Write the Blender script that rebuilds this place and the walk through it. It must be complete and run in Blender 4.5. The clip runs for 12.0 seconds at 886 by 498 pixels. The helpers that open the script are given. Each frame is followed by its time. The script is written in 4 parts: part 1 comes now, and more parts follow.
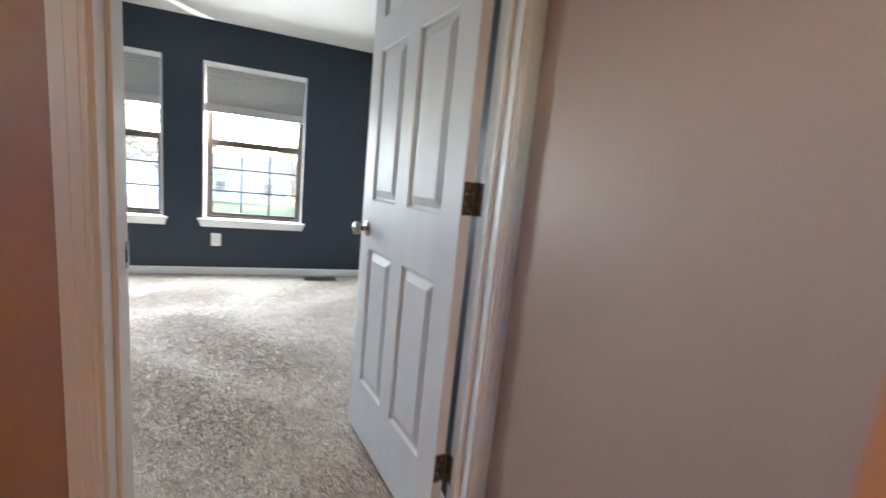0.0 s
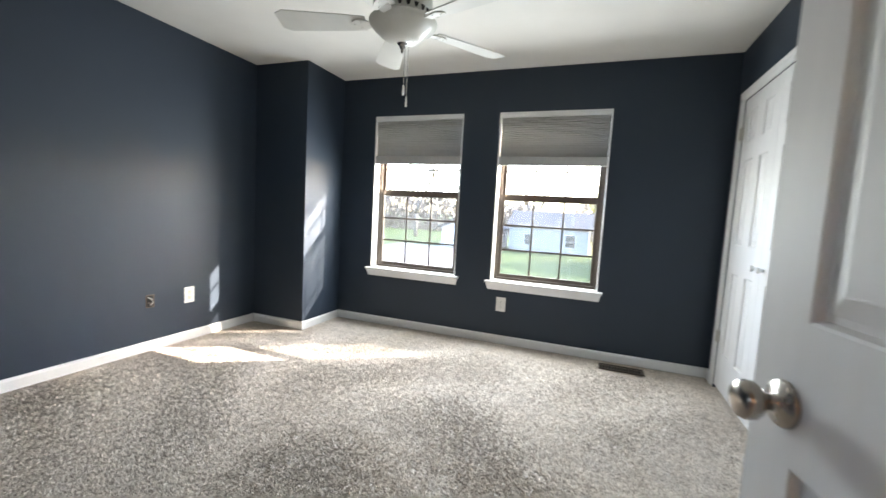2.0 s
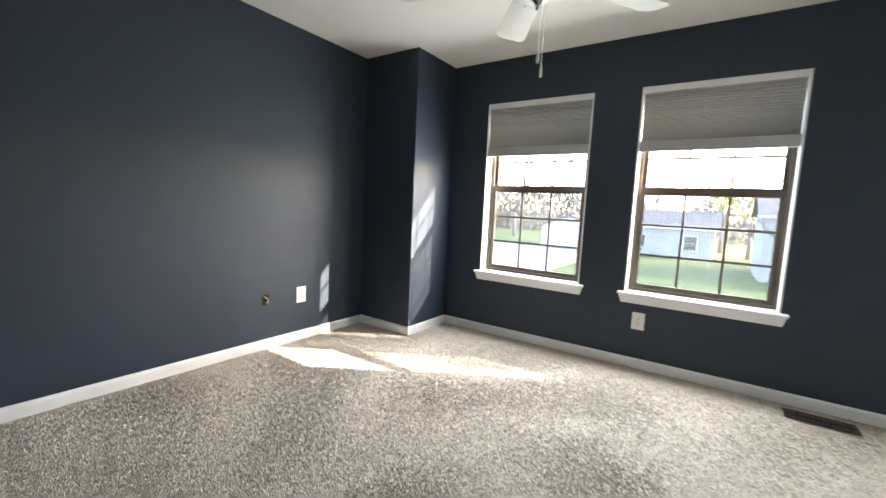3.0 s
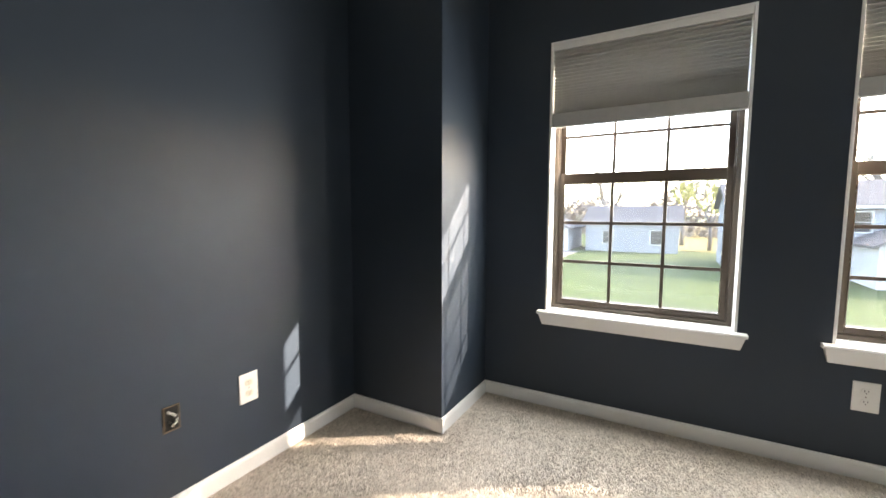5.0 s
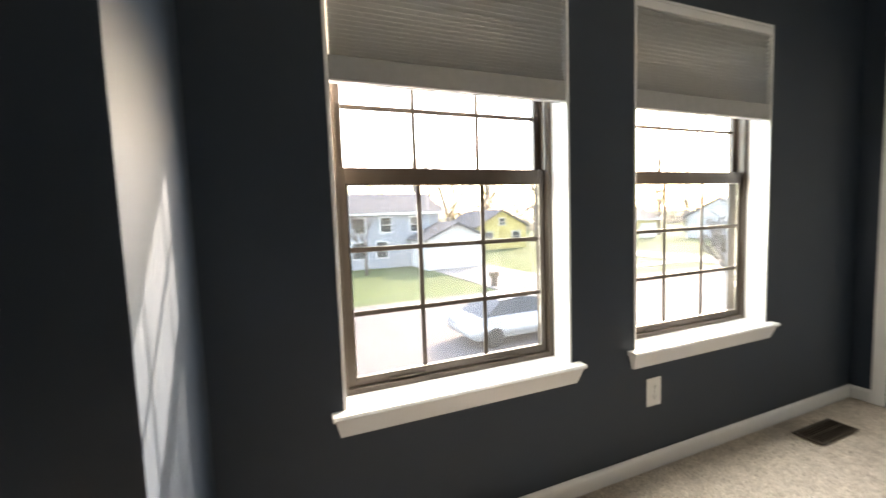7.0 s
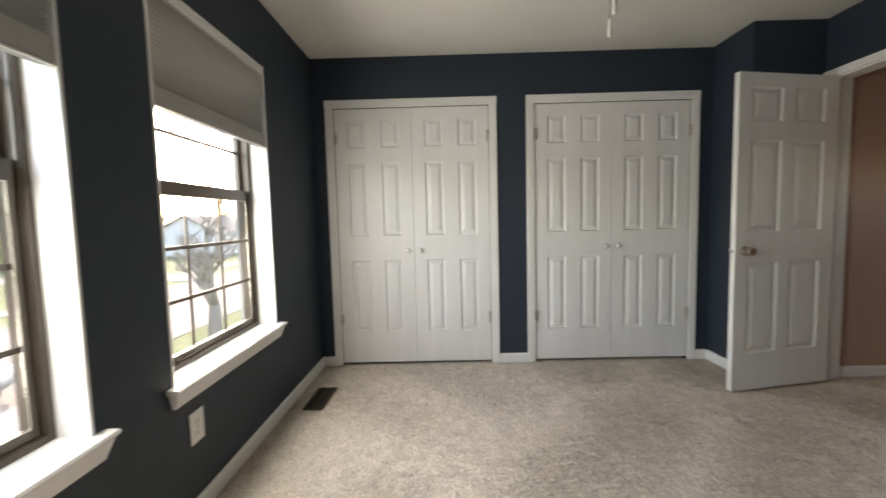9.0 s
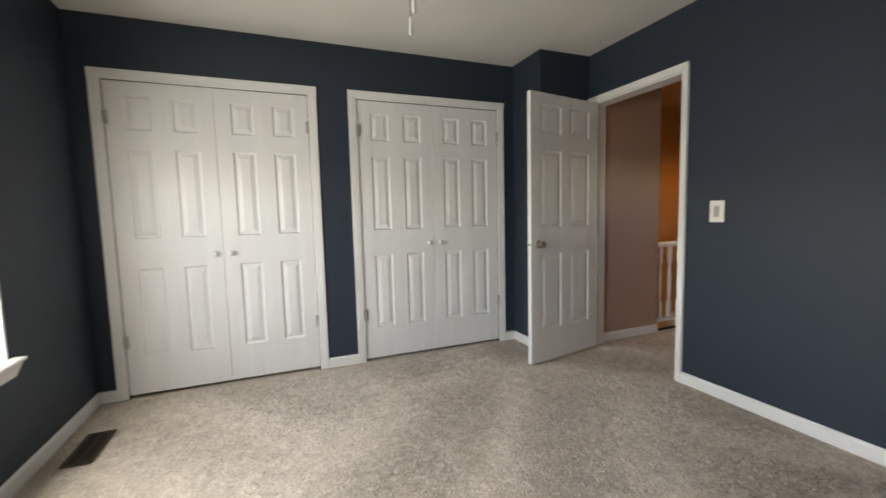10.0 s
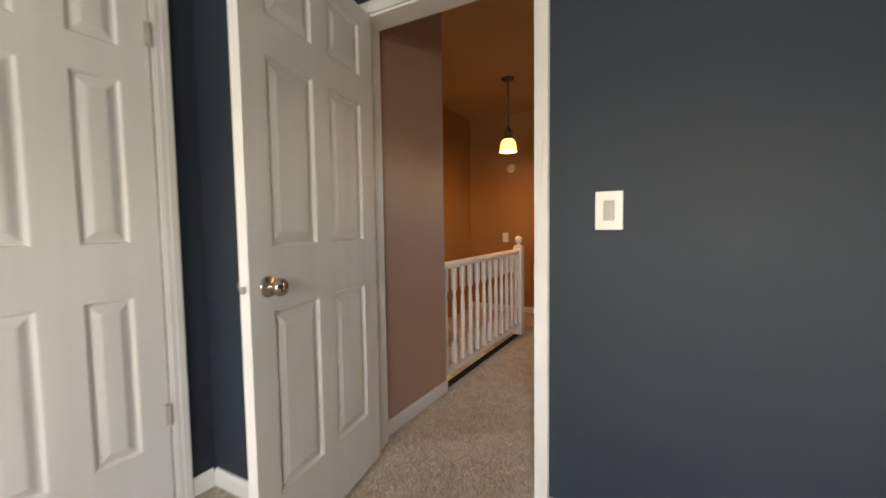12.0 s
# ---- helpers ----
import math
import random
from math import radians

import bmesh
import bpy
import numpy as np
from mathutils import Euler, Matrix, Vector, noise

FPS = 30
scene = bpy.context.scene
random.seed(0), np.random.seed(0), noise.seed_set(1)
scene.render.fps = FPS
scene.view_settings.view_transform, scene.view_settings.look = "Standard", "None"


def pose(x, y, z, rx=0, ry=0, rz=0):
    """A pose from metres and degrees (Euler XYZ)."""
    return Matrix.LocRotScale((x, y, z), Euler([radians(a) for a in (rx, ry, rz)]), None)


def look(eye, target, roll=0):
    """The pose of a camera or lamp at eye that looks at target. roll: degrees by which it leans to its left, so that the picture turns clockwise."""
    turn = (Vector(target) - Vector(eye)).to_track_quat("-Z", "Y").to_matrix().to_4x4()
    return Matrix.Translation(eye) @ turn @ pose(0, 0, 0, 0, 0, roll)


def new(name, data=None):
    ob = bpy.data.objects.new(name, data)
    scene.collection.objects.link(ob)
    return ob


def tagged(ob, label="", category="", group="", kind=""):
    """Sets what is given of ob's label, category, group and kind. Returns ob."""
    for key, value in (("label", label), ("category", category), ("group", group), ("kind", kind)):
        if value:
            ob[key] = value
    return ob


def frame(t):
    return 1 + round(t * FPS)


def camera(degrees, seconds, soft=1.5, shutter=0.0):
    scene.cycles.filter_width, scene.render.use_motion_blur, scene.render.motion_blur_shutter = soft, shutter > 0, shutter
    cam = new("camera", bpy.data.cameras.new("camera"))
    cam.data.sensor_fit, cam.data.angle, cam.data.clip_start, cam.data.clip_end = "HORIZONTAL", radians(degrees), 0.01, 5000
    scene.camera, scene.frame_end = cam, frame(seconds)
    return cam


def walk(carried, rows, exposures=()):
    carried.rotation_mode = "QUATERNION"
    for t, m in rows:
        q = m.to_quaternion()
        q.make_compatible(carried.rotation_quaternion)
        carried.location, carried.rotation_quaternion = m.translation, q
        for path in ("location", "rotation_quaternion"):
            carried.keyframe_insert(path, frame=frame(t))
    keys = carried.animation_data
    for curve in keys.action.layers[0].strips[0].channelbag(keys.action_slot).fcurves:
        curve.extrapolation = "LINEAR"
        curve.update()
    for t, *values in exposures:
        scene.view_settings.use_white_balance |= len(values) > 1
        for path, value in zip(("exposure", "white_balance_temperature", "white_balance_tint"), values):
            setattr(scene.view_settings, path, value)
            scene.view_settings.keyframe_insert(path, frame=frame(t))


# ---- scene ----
cam = camera(95.1, 12.0, shutter=0.35)
PATH = [
    (0, (0.46, 0.388, 1.134), (1.164, 2.234, 0.824), 5.7),
    (0.5, (0.539, 0.679, 1.131), (0.755, 2.654, 0.894), 5.3),
    (1, (0.533, 1.007, 1.145), (0.428, 2.997, 0.978), 3.9),
    (1.5, (0.522, 1.238, 1.152), (0.106, 3.187, 0.994), 3.5),
    (2, (0.495, 1.399, 1.161), (-0.199, 3.266, 0.984), 3.2),
    (2.5, (0.379, 1.524, 1.164), (-0.551, 3.283, 0.962), 3.1),
    (3, (0.181, 1.7, 1.142), (-0.933, 3.348, 0.936), 2.8),
    (3.5, (-0.05, 1.928, 1.116), (-1.269, 3.502, 0.925), 2.5),
    (3.7, (-0.183, 2.02, 1.106), (-1.412, 3.588, 0.927), 2.2),
    (5.3, (-1.196, 2.844, 1.157), (-2.001, 4.665, 0.978), -0.4),
    (5.5, (-1.313, 2.958, 1.175), (-1.981, 4.834, 0.993), -0.7),
    (6, (-1.526, 3.22, 1.198), (-1.819, 5.189, 1.007), -1.6),
    (6.5, (-1.691, 3.475, 1.188), (-1.494, 5.457, 1.014), -1.9),
    (8.3, (-1.847, 3.999, 1.185), (0.009, 4.731, 1.041), -1.8),
    (8.5, (-1.845, 3.999, 1.183), (0.083, 4.511, 1.039), -1.6),
    (9, (-1.834, 3.957, 1.179), (0.16, 3.983, 1.03), -1.4),
    (9.5, (-1.816, 3.909, 1.183), (0.138, 3.517, 1.023), -1.4),
    (10, (-1.779, 3.852, 1.172), (0.071, 3.113, 0.998), -1.4),
    (10.5, (-1.59, 3.767, 1.133), (0.1, 2.712, 0.954), -1.5),
    (11, (-1.194, 3.543, 1.145), (0.281, 2.204, 0.973), -1.4),
    (11.5, (-0.759, 3.238, 1.125), (0.476, 1.673, 0.962), -0.9),
    (12, (-0.304, 2.868, 1.107), (0.68, 1.132, 0.985), -0.8),
]
walk(cam, [(t, look(eye, target, roll)) for t, eye, target, roll in PATH],
     exposures=[(0.0, 6.05, 6500, 13), (1.0, 5.75, 6700, 13), (2.0, 5.55, 6850, 13), (3.5, 5.4, 7300, 14), (5.5, 5.2, 7700, 15), (6.5, 5.2, 8200, 16), (8.5, 4.7, 8300, 16), (9.5, 4.92, 8100, 16), (11.0, 5.25, 8300, 17), (12.0, 5.5, 9000, 19)])

# ---- world, sun, lamps ----
SUN = Vector((0.40, 0.268, 0.272))
world = bpy.data.worlds.new("sky")
scene.world = world
world.use_nodes = True
wn = world.node_tree.nodes
sky = wn.new("ShaderNodeTexSky")
sky.sky_type = 'NISHITA'
sky.sun_disc = False
sky.sun_elevation = math.atan2(SUN.z, math.hypot(SUN.x, SUN.y))
sky.sun_rotation = math.atan2(SUN.x, SUN.y)
sky.dust_density = 1.2
sky.ozone_density = 0.7
wn["Background"].inputs["Strength"].default_value = 0.15
world.node_tree.links.new(sky.outputs["Color"], wn["Background"].inputs["Color"])
sun_data = bpy.data.lights.new("sun", 'SUN')
sun_data.energy, sun_data.angle, sun_data.color = 0.9, radians(0.5), (1.0, 0.93, 0.82)
sun = new("sun", sun_data)
sun.matrix_world = look(SUN * 30, (0, 0, 0))
bulb_data = bpy.data.lights.new("pendant_bulb", 'POINT')
bulb_data.energy, bulb_data.color, bulb_data.shadow_soft_size = 0.44, (1.0, 0.54, 0.22), 0.03
LAMP = (1.04, -0.76)
bulb = new("pendant_bulb", bulb_data)
bulb.location = (LAMP[0], LAMP[1], 1.775)

# daylight fill lamps added in each window's clear part and an unseen hall opening
for at, towards, wide, high, power in (((-1.1675, 5.1715, 1.11), (-1.1675, 4.0, 0.64), .52, .98, 1.35), ((0.0915, 5.1715, 1.11), (0.0915, 4.0, 0.64), .52, .98, 1.35),
                                       ((-.80, -.15, 1.5), (.5, -.15, 1.2), .28, .28, .02)):
    day = bpy.data.lights.new("window_daylight", 'AREA')
    day.shape, day.size, day.size_y = 'RECTANGLE', wide, high
    day.energy, day.color = power, (0.82, 0.94, 1.0)
    new("window_daylight", day).matrix_world = look(at, towards)

# ---- materials ----


def nodes_of(name):
    m = bpy.data.materials.new(name)
    m.use_nodes = True
    nt = m.node_tree
    return m, nt, nt.nodes["Principled BSDF"]


def noise_tex(nt, scale, detail=3.0, stretch=None, rough=0.55):
    co = nt.nodes.new("ShaderNodeTexCoord")
    mp = nt.nodes.new("ShaderNodeMapping")
    if stretch:
        mp.inputs["Scale"].default_value = stretch
    tx = nt.nodes.new("ShaderNodeTexNoise")
    tx.inputs["Scale"].default_value, tx.inputs["Detail"].default_value = scale, detail
    tx.inputs["Roughness"].default_value = rough
    nt.links.new(co.outputs["Object"], mp.inputs["Vector"])
    nt.links.new(mp.outputs["Vector"], tx.inputs["Vector"])
    return tx.outputs["Fac"]


def ramp(nt, fac, *stops):
    r = nt.nodes.new("ShaderNodeValToRGB")
    while len(r.color_ramp.elements) < len(stops):
        r.color_ramp.elements.new(0.5)
    for e, (p, c) in zip(r.color_ramp.elements, stops):
        e.position, e.color = p, (*c, 1)
    nt.links.new(fac, r.inputs["Fac"])
    return r.outputs["Color"]


def bump(nt, bsdf, fac, strength, dist):
    b = nt.nodes.new("ShaderNodeBump")
    b.inputs["Strength"].default_value, b.inputs["Distance"].default_value = strength, dist
    nt.links.new(fac, b.inputs["Height"])
    nt.links.new(b.outputs["Normal"], bsdf.inputs["Normal"])


def surface(name, a, b, rough=0.6, scale=6.0, grain=300.0, relief=0.3, depth=0.001, metal=0.0, stretch=None, rough_var=0.08, spec=0.5):
    """Two tones mixed by broad noise, fine relief and an uneven gloss."""
    m, nt, p = nodes_of(name)
    broad = noise_tex(nt, scale, 5.0, stretch)
    nt.links.new(ramp(nt, broad, (0.3, a), (0.7, b)), p.inputs["Base Color"])
    fine = noise_tex(nt, grain, 2.0, stretch)
    bump(nt, p, fine, relief, depth)
    mr = nt.nodes.new("ShaderNodeMapRange")
    mr.inputs["To Min"].default_value, mr.inputs["To Max"].default_value = rough - rough_var, rough + rough_var
    nt.links.new(broad, mr.inputs["Value"])
    nt.links.new(mr.outputs["Result"], p.inputs["Roughness"])
    p.inputs["Metallic"].default_value = metal
    p.inputs["Specular IOR Level"].default_value = spec
    return m


NAVY = surface("navy_wall_paint", (0.0162, 0.0278, 0.0455), (0.0205, 0.0332, 0.0530), 0.6, 1.6, 170.0, 0.22, 0.0012)
MAUVE = surface("mauve_wall_paint", (0.43, 0.285, 0.225), (0.47, 0.315, 0.25), 0.5, 1.6, 170.0, 0.2, 0.0012)
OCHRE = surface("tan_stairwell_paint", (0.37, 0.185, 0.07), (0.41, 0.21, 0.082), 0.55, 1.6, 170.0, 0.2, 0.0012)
CEIL = surface("ceiling_paint", (0.72, 0.71, 0.66), (0.78, 0.77, 0.72), 0.85, 2.0, 120.0, 0.35, 0.002)
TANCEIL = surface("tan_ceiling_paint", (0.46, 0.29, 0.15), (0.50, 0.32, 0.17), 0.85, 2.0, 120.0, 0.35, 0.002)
TRIM = surface("white_trim_paint", (0.76, 0.76, 0.75), (0.82, 0.82, 0.81), 0.45, 3.0, 60.0, 0.05, 0.0005)
DOORW = surface("white_door_paint", (0.74, 0.74, 0.74), (0.80, 0.80, 0.80), 0.50, 2.0, 60.0, 0.08, 0.0005, stretch=(6, 6, 0.5), rough_var=0.04)
PLASTIC = surface("white_plastic", (0.78, 0.77, 0.73), (0.82, 0.81, 0.78), 0.3, 8.0, 200.0, 0.05)
IVORY = surface("ivory_plastic", (0.72, 0.66, 0.55), (0.75, 0.69, 0.58), 0.35, 8.0, 200.0, 0.05)
GREYP = surface("grey_plastic", (0.40, 0.38, 0.35), (0.46, 0.44, 0.40), 0.4, 8.0, 200.0, 0.05)
BRONZE = surface("bronze_aluminium", (0.075, 0.058, 0.046), (0.105, 0.083, 0.066), 0.38, 5.0, 220.0, 0.12, metal=0.25)
NICKEL = surface("brushed_nickel", (0.40, 0.365, 0.325), (0.50, 0.46, 0.42), 0.26, 12.0, 400.0, 0.1, metal=1.0)
HINGE = surface("aged_bronze", (0.10, 0.075, 0.05), (0.22, 0.17, 0.12), 0.4, 60.0, 300.0, 0.2, metal=0.9)
DARK = surface("dark_void", (0.012, 0.011, 0.010), (0.02, 0.018, 0.016), 0.8, 10.0, 100.0, 0.1)
VENTM = surface("brown_enamel_steel", (0.055, 0.042, 0.033), (0.085, 0.066, 0.05), 0.42, 20.0, 200.0, 0.12, metal=0.3)
FANW = surface("white_enamel", (0.60, 0.60, 0.555), (0.66, 0.66, 0.61), 0.40, 6.0, 150.0, 0.05)
OAK = surface("oak_handrail", (0.32, 0.17, 0.07), (0.42, 0.24, 0.11), 0.4, 8.0, 90.0, 0.2, stretch=(8, 1, 8))
GRASS = surface("lawn", (0.036, 0.068, 0.008), (0.062, 0.098, 0.015), 0.9, 0.25, 30.0, 0.8, 0.03)
FIELD = surface("dry_field", (0.24, 0.185, 0.05), (0.31, 0.25, 0.07), 0.9, 0.2, 20.0, 0.6, 0.03)
ROAD = surface("concrete_road", (0.125, 0.108, 0.101), (0.165, 0.145, 0.138), 0.85, 0.4, 60.0, 0.4, 0.004)
DRIVE = surface("concrete_drive", (0.21, 0.195, 0.185), (0.26, 0.24, 0.23), 0.85, 0.6, 60.0, 0.4, 0.004)
SIDEB = surface("pale_blue_siding", (0.27, 0.29, 0.325), (0.31, 0.33, 0.365), 0.7, 0.8, 30.0, 0.0)
SIDEW = surface("white_siding", (0.50, 0.51, 0.53), (0.56, 0.57, 0.59), 0.7, 0.8, 30.0, 0.0)
SIDEY = surface("yellow_siding", (0.42, 0.34, 0.11), (0.48, 0.40, 0.15), 0.7, 0.8, 30.0, 0.0)
SHINGLE = surface("grey_shingle", (0.075, 0.078, 0.085), (0.11, 0.113, 0.12), 0.85, 2.0, 40.0, 0.5, 0.01)
BARK = surface("bark", (0.06, 0.047, 0.037), (0.10, 0.08, 0.064), 0.9, 8.0, 40.0, 0.8, 0.02, stretch=(4, 4, 1))
# pale bark; on far trees the paleness is haze put into the colour
HAZEBARK = surface("hazed_pale_bark", (0.14, 0.125, 0.112), (0.21, 0.19, 0.175), 0.9, 8.0, 40.0, 0.4, 0.02, stretch=(4, 4, 1))
BUD = surface("spring_leaf", (0.30, 0.31, 0.08), (0.42, 0.40, 0.13), 0.8, 1.0, 20.0, 0.2)
CONIFER = surface("conifer_needles", (0.025, 0.05, 0.02), (0.05, 0.085, 0.035), 0.9, 1.0, 20.0, 0.2)
CARP = surface("silver_car_paint", (0.46, 0.48, 0.51), (0.50, 0.52, 0.55), 0.35, 2.0, 20.0, 0.0, metal=0.2)
RUBBER = surface("tyre_rubber", (0.02, 0.02, 0.02), (0.03, 0.03, 0.03), 0.8, 10.0, 100.0, 0.3)
DGLASS = surface("dark_window_glass", (0.03, 0.035, 0.04), (0.05, 0.055, 0.06), 0.1, 1.0, 10.0, 0.0)


def carpet_material(name, islands):
    m, nt, p = nodes_of(name)
    stops = ((0.0, (0.44, 0.395, 0.35)), (0.10, (0.58, 0.53, 0.48)), (0.30, (0.69, 0.64, 0.585)), (0.8, (0.77, 0.725, 0.675)), (1.0, (0.83, 0.79, 0.745)))
    if islands:
        geo = nt.nodes.new("ShaderNodeNewGeometry")
        fac = geo.outputs["Random Per Island"]
    else:
        fac = noise_tex(nt, 140.0, 4.0, rough=0.8)
    tone = ramp(nt, fac, *stops)
    patch = ramp(nt, noise_tex(nt, 75.0, 5.0, rough=0.75), (0.34, (0.72, 0.66, 0.60)), (0.5, (0.95, 0.895, 0.84)), (0.6, (1.14, 1.085, 1.03)))
    mix = nt.nodes.new("ShaderNodeMix")
    mix.data_type, mix.blend_type = 'RGBA', 'MULTIPLY'
    mix.inputs[0].default_value = 1.0
    nt.links.new(tone, mix.inputs[6])
    nt.links.new(patch, mix.inputs[7])
    brushed = ramp(nt, noise_tex(nt, 11.0, 4.0, rough=0.65), (0.38, (0.87, 0.865, 0.86)), (0.5, (0.96, 0.955, 0.95)), (0.62, (1.04, 1.04, 1.04)))
    mix2 = nt.nodes.new("ShaderNodeMix")
    mix2.data_type, mix2.blend_type = 'RGBA', 'MULTIPLY'
    mix2.inputs[0].default_value = 1.0
    nt.links.new(mix.outputs[2], mix2.inputs[6])
    nt.links.new(brushed, mix2.inputs[7])
    nt.links.new(mix2.outputs[2], p.inputs["Base Color"])
    p.inputs["Roughness"].default_value = 0.95
    p.inputs["Sheen Weight"].default_value = 0.15
    if not islands:
        bump(nt, p, noise_tex(nt, 160.0, 4.0), 0.9, 0.008)
    return m


CARPET = carpet_material("carpet_backing", False)
PILE = carpet_material("carpet_yarn", True)


def see_through(name, color, share, gloss):
    """A pane or mesh: mostly clear, a share of diffuse dust or wire, and a Fresnel gloss."""
    m, nt, p = nodes_of(name)
    out = nt.nodes["Material Output"]
    nt.nodes.remove(p)
    clear = nt.nodes.new("ShaderNodeBsdfTransparent")
    dust = nt.nodes.new("ShaderNodeBsdfDiffuse" if gloss else "ShaderNodeBsdfTranslucent")
    dust.inputs["Color"].default_value = (*color, 1)
    shine = nt.nodes.new("ShaderNodeBsdfGlossy")
    shine.inputs["Roughness"].default_value = 0.02
    m1 = nt.nodes.new("ShaderNodeMixShader")
    m1.inputs[0].default_value = share
    m2 = nt.nodes.new("ShaderNodeMixShader")
    lw = nt.nodes.new("ShaderNodeLayerWeight")
    lw.inputs["Blend"].default_value = 0.5
    fr = nt.nodes.new("ShaderNodeMath")
    fr.operation = 'POWER'
    fr.inputs[1].default_value = 5.0
    gl = nt.nodes.new("ShaderNodeMath")
    gl.operation = 'MULTIPLY_ADD'
    gl.inputs[1].default_value, gl.inputs[2].default_value = (0.45, 0.02) if gloss else (0.0, 0.0)
    nt.links.new(lw.outputs["Facing"], fr.inputs[0])
    nt.links.new(fr.outputs[0], gl.inputs[0])
    nt.links.new(clear.outputs[0], m1.inputs[1])
    nt.links.new(dust.outputs[0], m1.inputs[2])
    nt.links.new(m1.outputs[0], m2.inputs[1])
    nt.links.new(shine.outputs[0], m2.inputs[2])
    nt.links.new(gl.outputs[0], m2.inputs[0])
    nt.links.new(m2.outputs[0], out.inputs["Surface"])
    return m


GLASS = see_through("window_glass", (0.7, 0.72, 0.75), 0.012, True)
SCREEN = see_through("insect_screen", (0.009, 0.009, 0.0088), 0.48, False)


def blind_material():
    """Honeycomb fabric that lets a little daylight through."""
    m, nt, p = nodes_of("cellular_shade_fabric")
    out = nt.nodes["Material Output"]
    c = ramp(nt, noise_tex(nt, 30.0, 4.0), (0.3, (0.54, 0.54, 0.53)), (0.7, (0.57, 0.57, 0.56)))
    nt.links.new(c, p.inputs["Base Color"])
    p.inputs["Roughness"].default_value = 0.9
    tr = nt.nodes.new("ShaderNodeBsdfTranslucent")
    tr.inputs["Color"].default_value = (0.6, 0.6, 0.58, 1)
    mix = nt.nodes.new("ShaderNodeMixShader")
    mix.inputs[0].default_value = 0.17
    nt.links.new(p.outputs[0], mix.inputs[1])
    nt.links.new(tr.outputs[0], mix.inputs[2])
    nt.links.new(mix.outputs[0], out.inputs["Surface"])
    return m


SHADE = blind_material()
RAILF = surface("shade_rail_fabric", (0.38, 0.38, 0.37), (0.42, 0.42, 0.41), 0.85, 30.0, 200.0, 0.05)


def glow_material(name, color, strength):
    m, nt, p = nodes_of(name)
    p.inputs["Base Color"].default_value = (0.8, 0.75, 0.6, 1)
    p.inputs["Emission Color"].default_value = (*color, 1)
    p.inputs["Emission Strength"].default_value = strength
    p.inputs["Roughness"].default_value = 0.3
    return m


LAMPGLASS = glow_material("lit_lamp_glass", (1.0, 0.66, 0.20), 0.060)
BOWL = surface("frosted_bowl_glass", (0.66, 0.66, 0.60), (0.74, 0.74, 0.68), 0.3, 9.0, 60.0, 0.05)

# ---- mesh helpers ----


def box(bm, x0, x1, y0, y1, z0, z1, bevel=0.0):
    vs = [bm.verts.new(c) for c in ((x0, y0, z0), (x1, y0, z0), (x1, y1, z0), (x0, y1, z0), (x0, y0, z1), (x1, y0, z1), (x1, y1, z1), (x0, y1, z1))]
    fs = [bm.faces.new([vs[i] for i in f]) for f in ((3, 2, 1, 0), (4, 5, 6, 7), (0, 1, 5, 4), (1, 2, 6, 5), (2, 3, 7, 6), (3, 0, 4, 7))]
    if bevel:
        es = {e for f in fs for e in f.edges}
        bmesh.ops.bevel(bm, geom=list(es), offset=bevel, segments=2, affect='EDGES', profile=0.5)
    return bm


def boxes(*specs, bevel=0.0):
    bm = bmesh.new()
    for s in specs:
        box(bm, *s, bevel=bevel)
    return bm


def lathe(profile, at=(0, 0, 0), axis='Z', seg=24, smooth=True):
    """Turn a profile of (radius, height) about an axis through at."""
    bm = bmesh.new()
    rings = []
    for r, h in profile:
        ring = []
        for k in range(seg):
            a = 2 * math.pi * k / seg
            c, s = r * math.cos(a), r * math.sin(a)
            v = {'Z': (c, s, h), 'X': (h, c, s), 'Y': (s, h, c)}[axis]
            ring.append(bm.verts.new((v[0] + at[0], v[1] + at[1], v[2] + at[2])))
        rings.append(ring)
    for a, b in zip(rings, rings[1:]):
        for k in range(seg):
            f = bm.faces.new((a[k], a[(k + 1) % seg], b[(k + 1) % seg], b[k]))
            f.smooth = smooth
    bm.faces.new(rings[0][::-1])
    bm.faces.new(rings[-1])
    return bm


def rod(bm, a, b, r0, r1, seg=6):
    a, b = Vector(a), Vector(b)
    q = (b - a).to_track_quat('Z', 'Y')
    ra, rb = [], []
    for k in range(seg):
        d = Vector((math.cos(2 * math.pi * k / seg), math.sin(2 * math.pi * k / seg), 0))
        ra.append(bm.verts.new(a + q @ (d * r0)))
        rb.append(bm.verts.new(b + q @ (d * r1)))
    for k in range(seg):
        f = bm.faces.new((ra[k], ra[(k + 1) % seg], rb[(k + 1) % seg], rb[k]))
        f.smooth = True
    bm.faces.new(ra[::-1])
    bm.faces.new(rb)
    return bm


def extrude_poly(pts, d0, d1, plane='XZ'):
    """A prism: the outline pts in the plane, from d0 to d1 along the third axis."""
    bm = bmesh.new()
    def at(p, d):
        return {'XZ': (p[0], d, p[1]), 'YZ': (d, p[0], p[1]), 'XY': (p[0], p[1], d)}[plane]
    a = [bm.verts.new(at(p, d0)) for p in pts]
    b = [bm.verts.new(at(p, d1)) for p in pts]
    n = len(pts)
    for k in range(n):
        bm.faces.new((a[k], a[(k + 1) % n], b[(k + 1) % n], b[k]))
    bm.faces.new(a[::-1])
    bm.faces.new(b)
    return bm


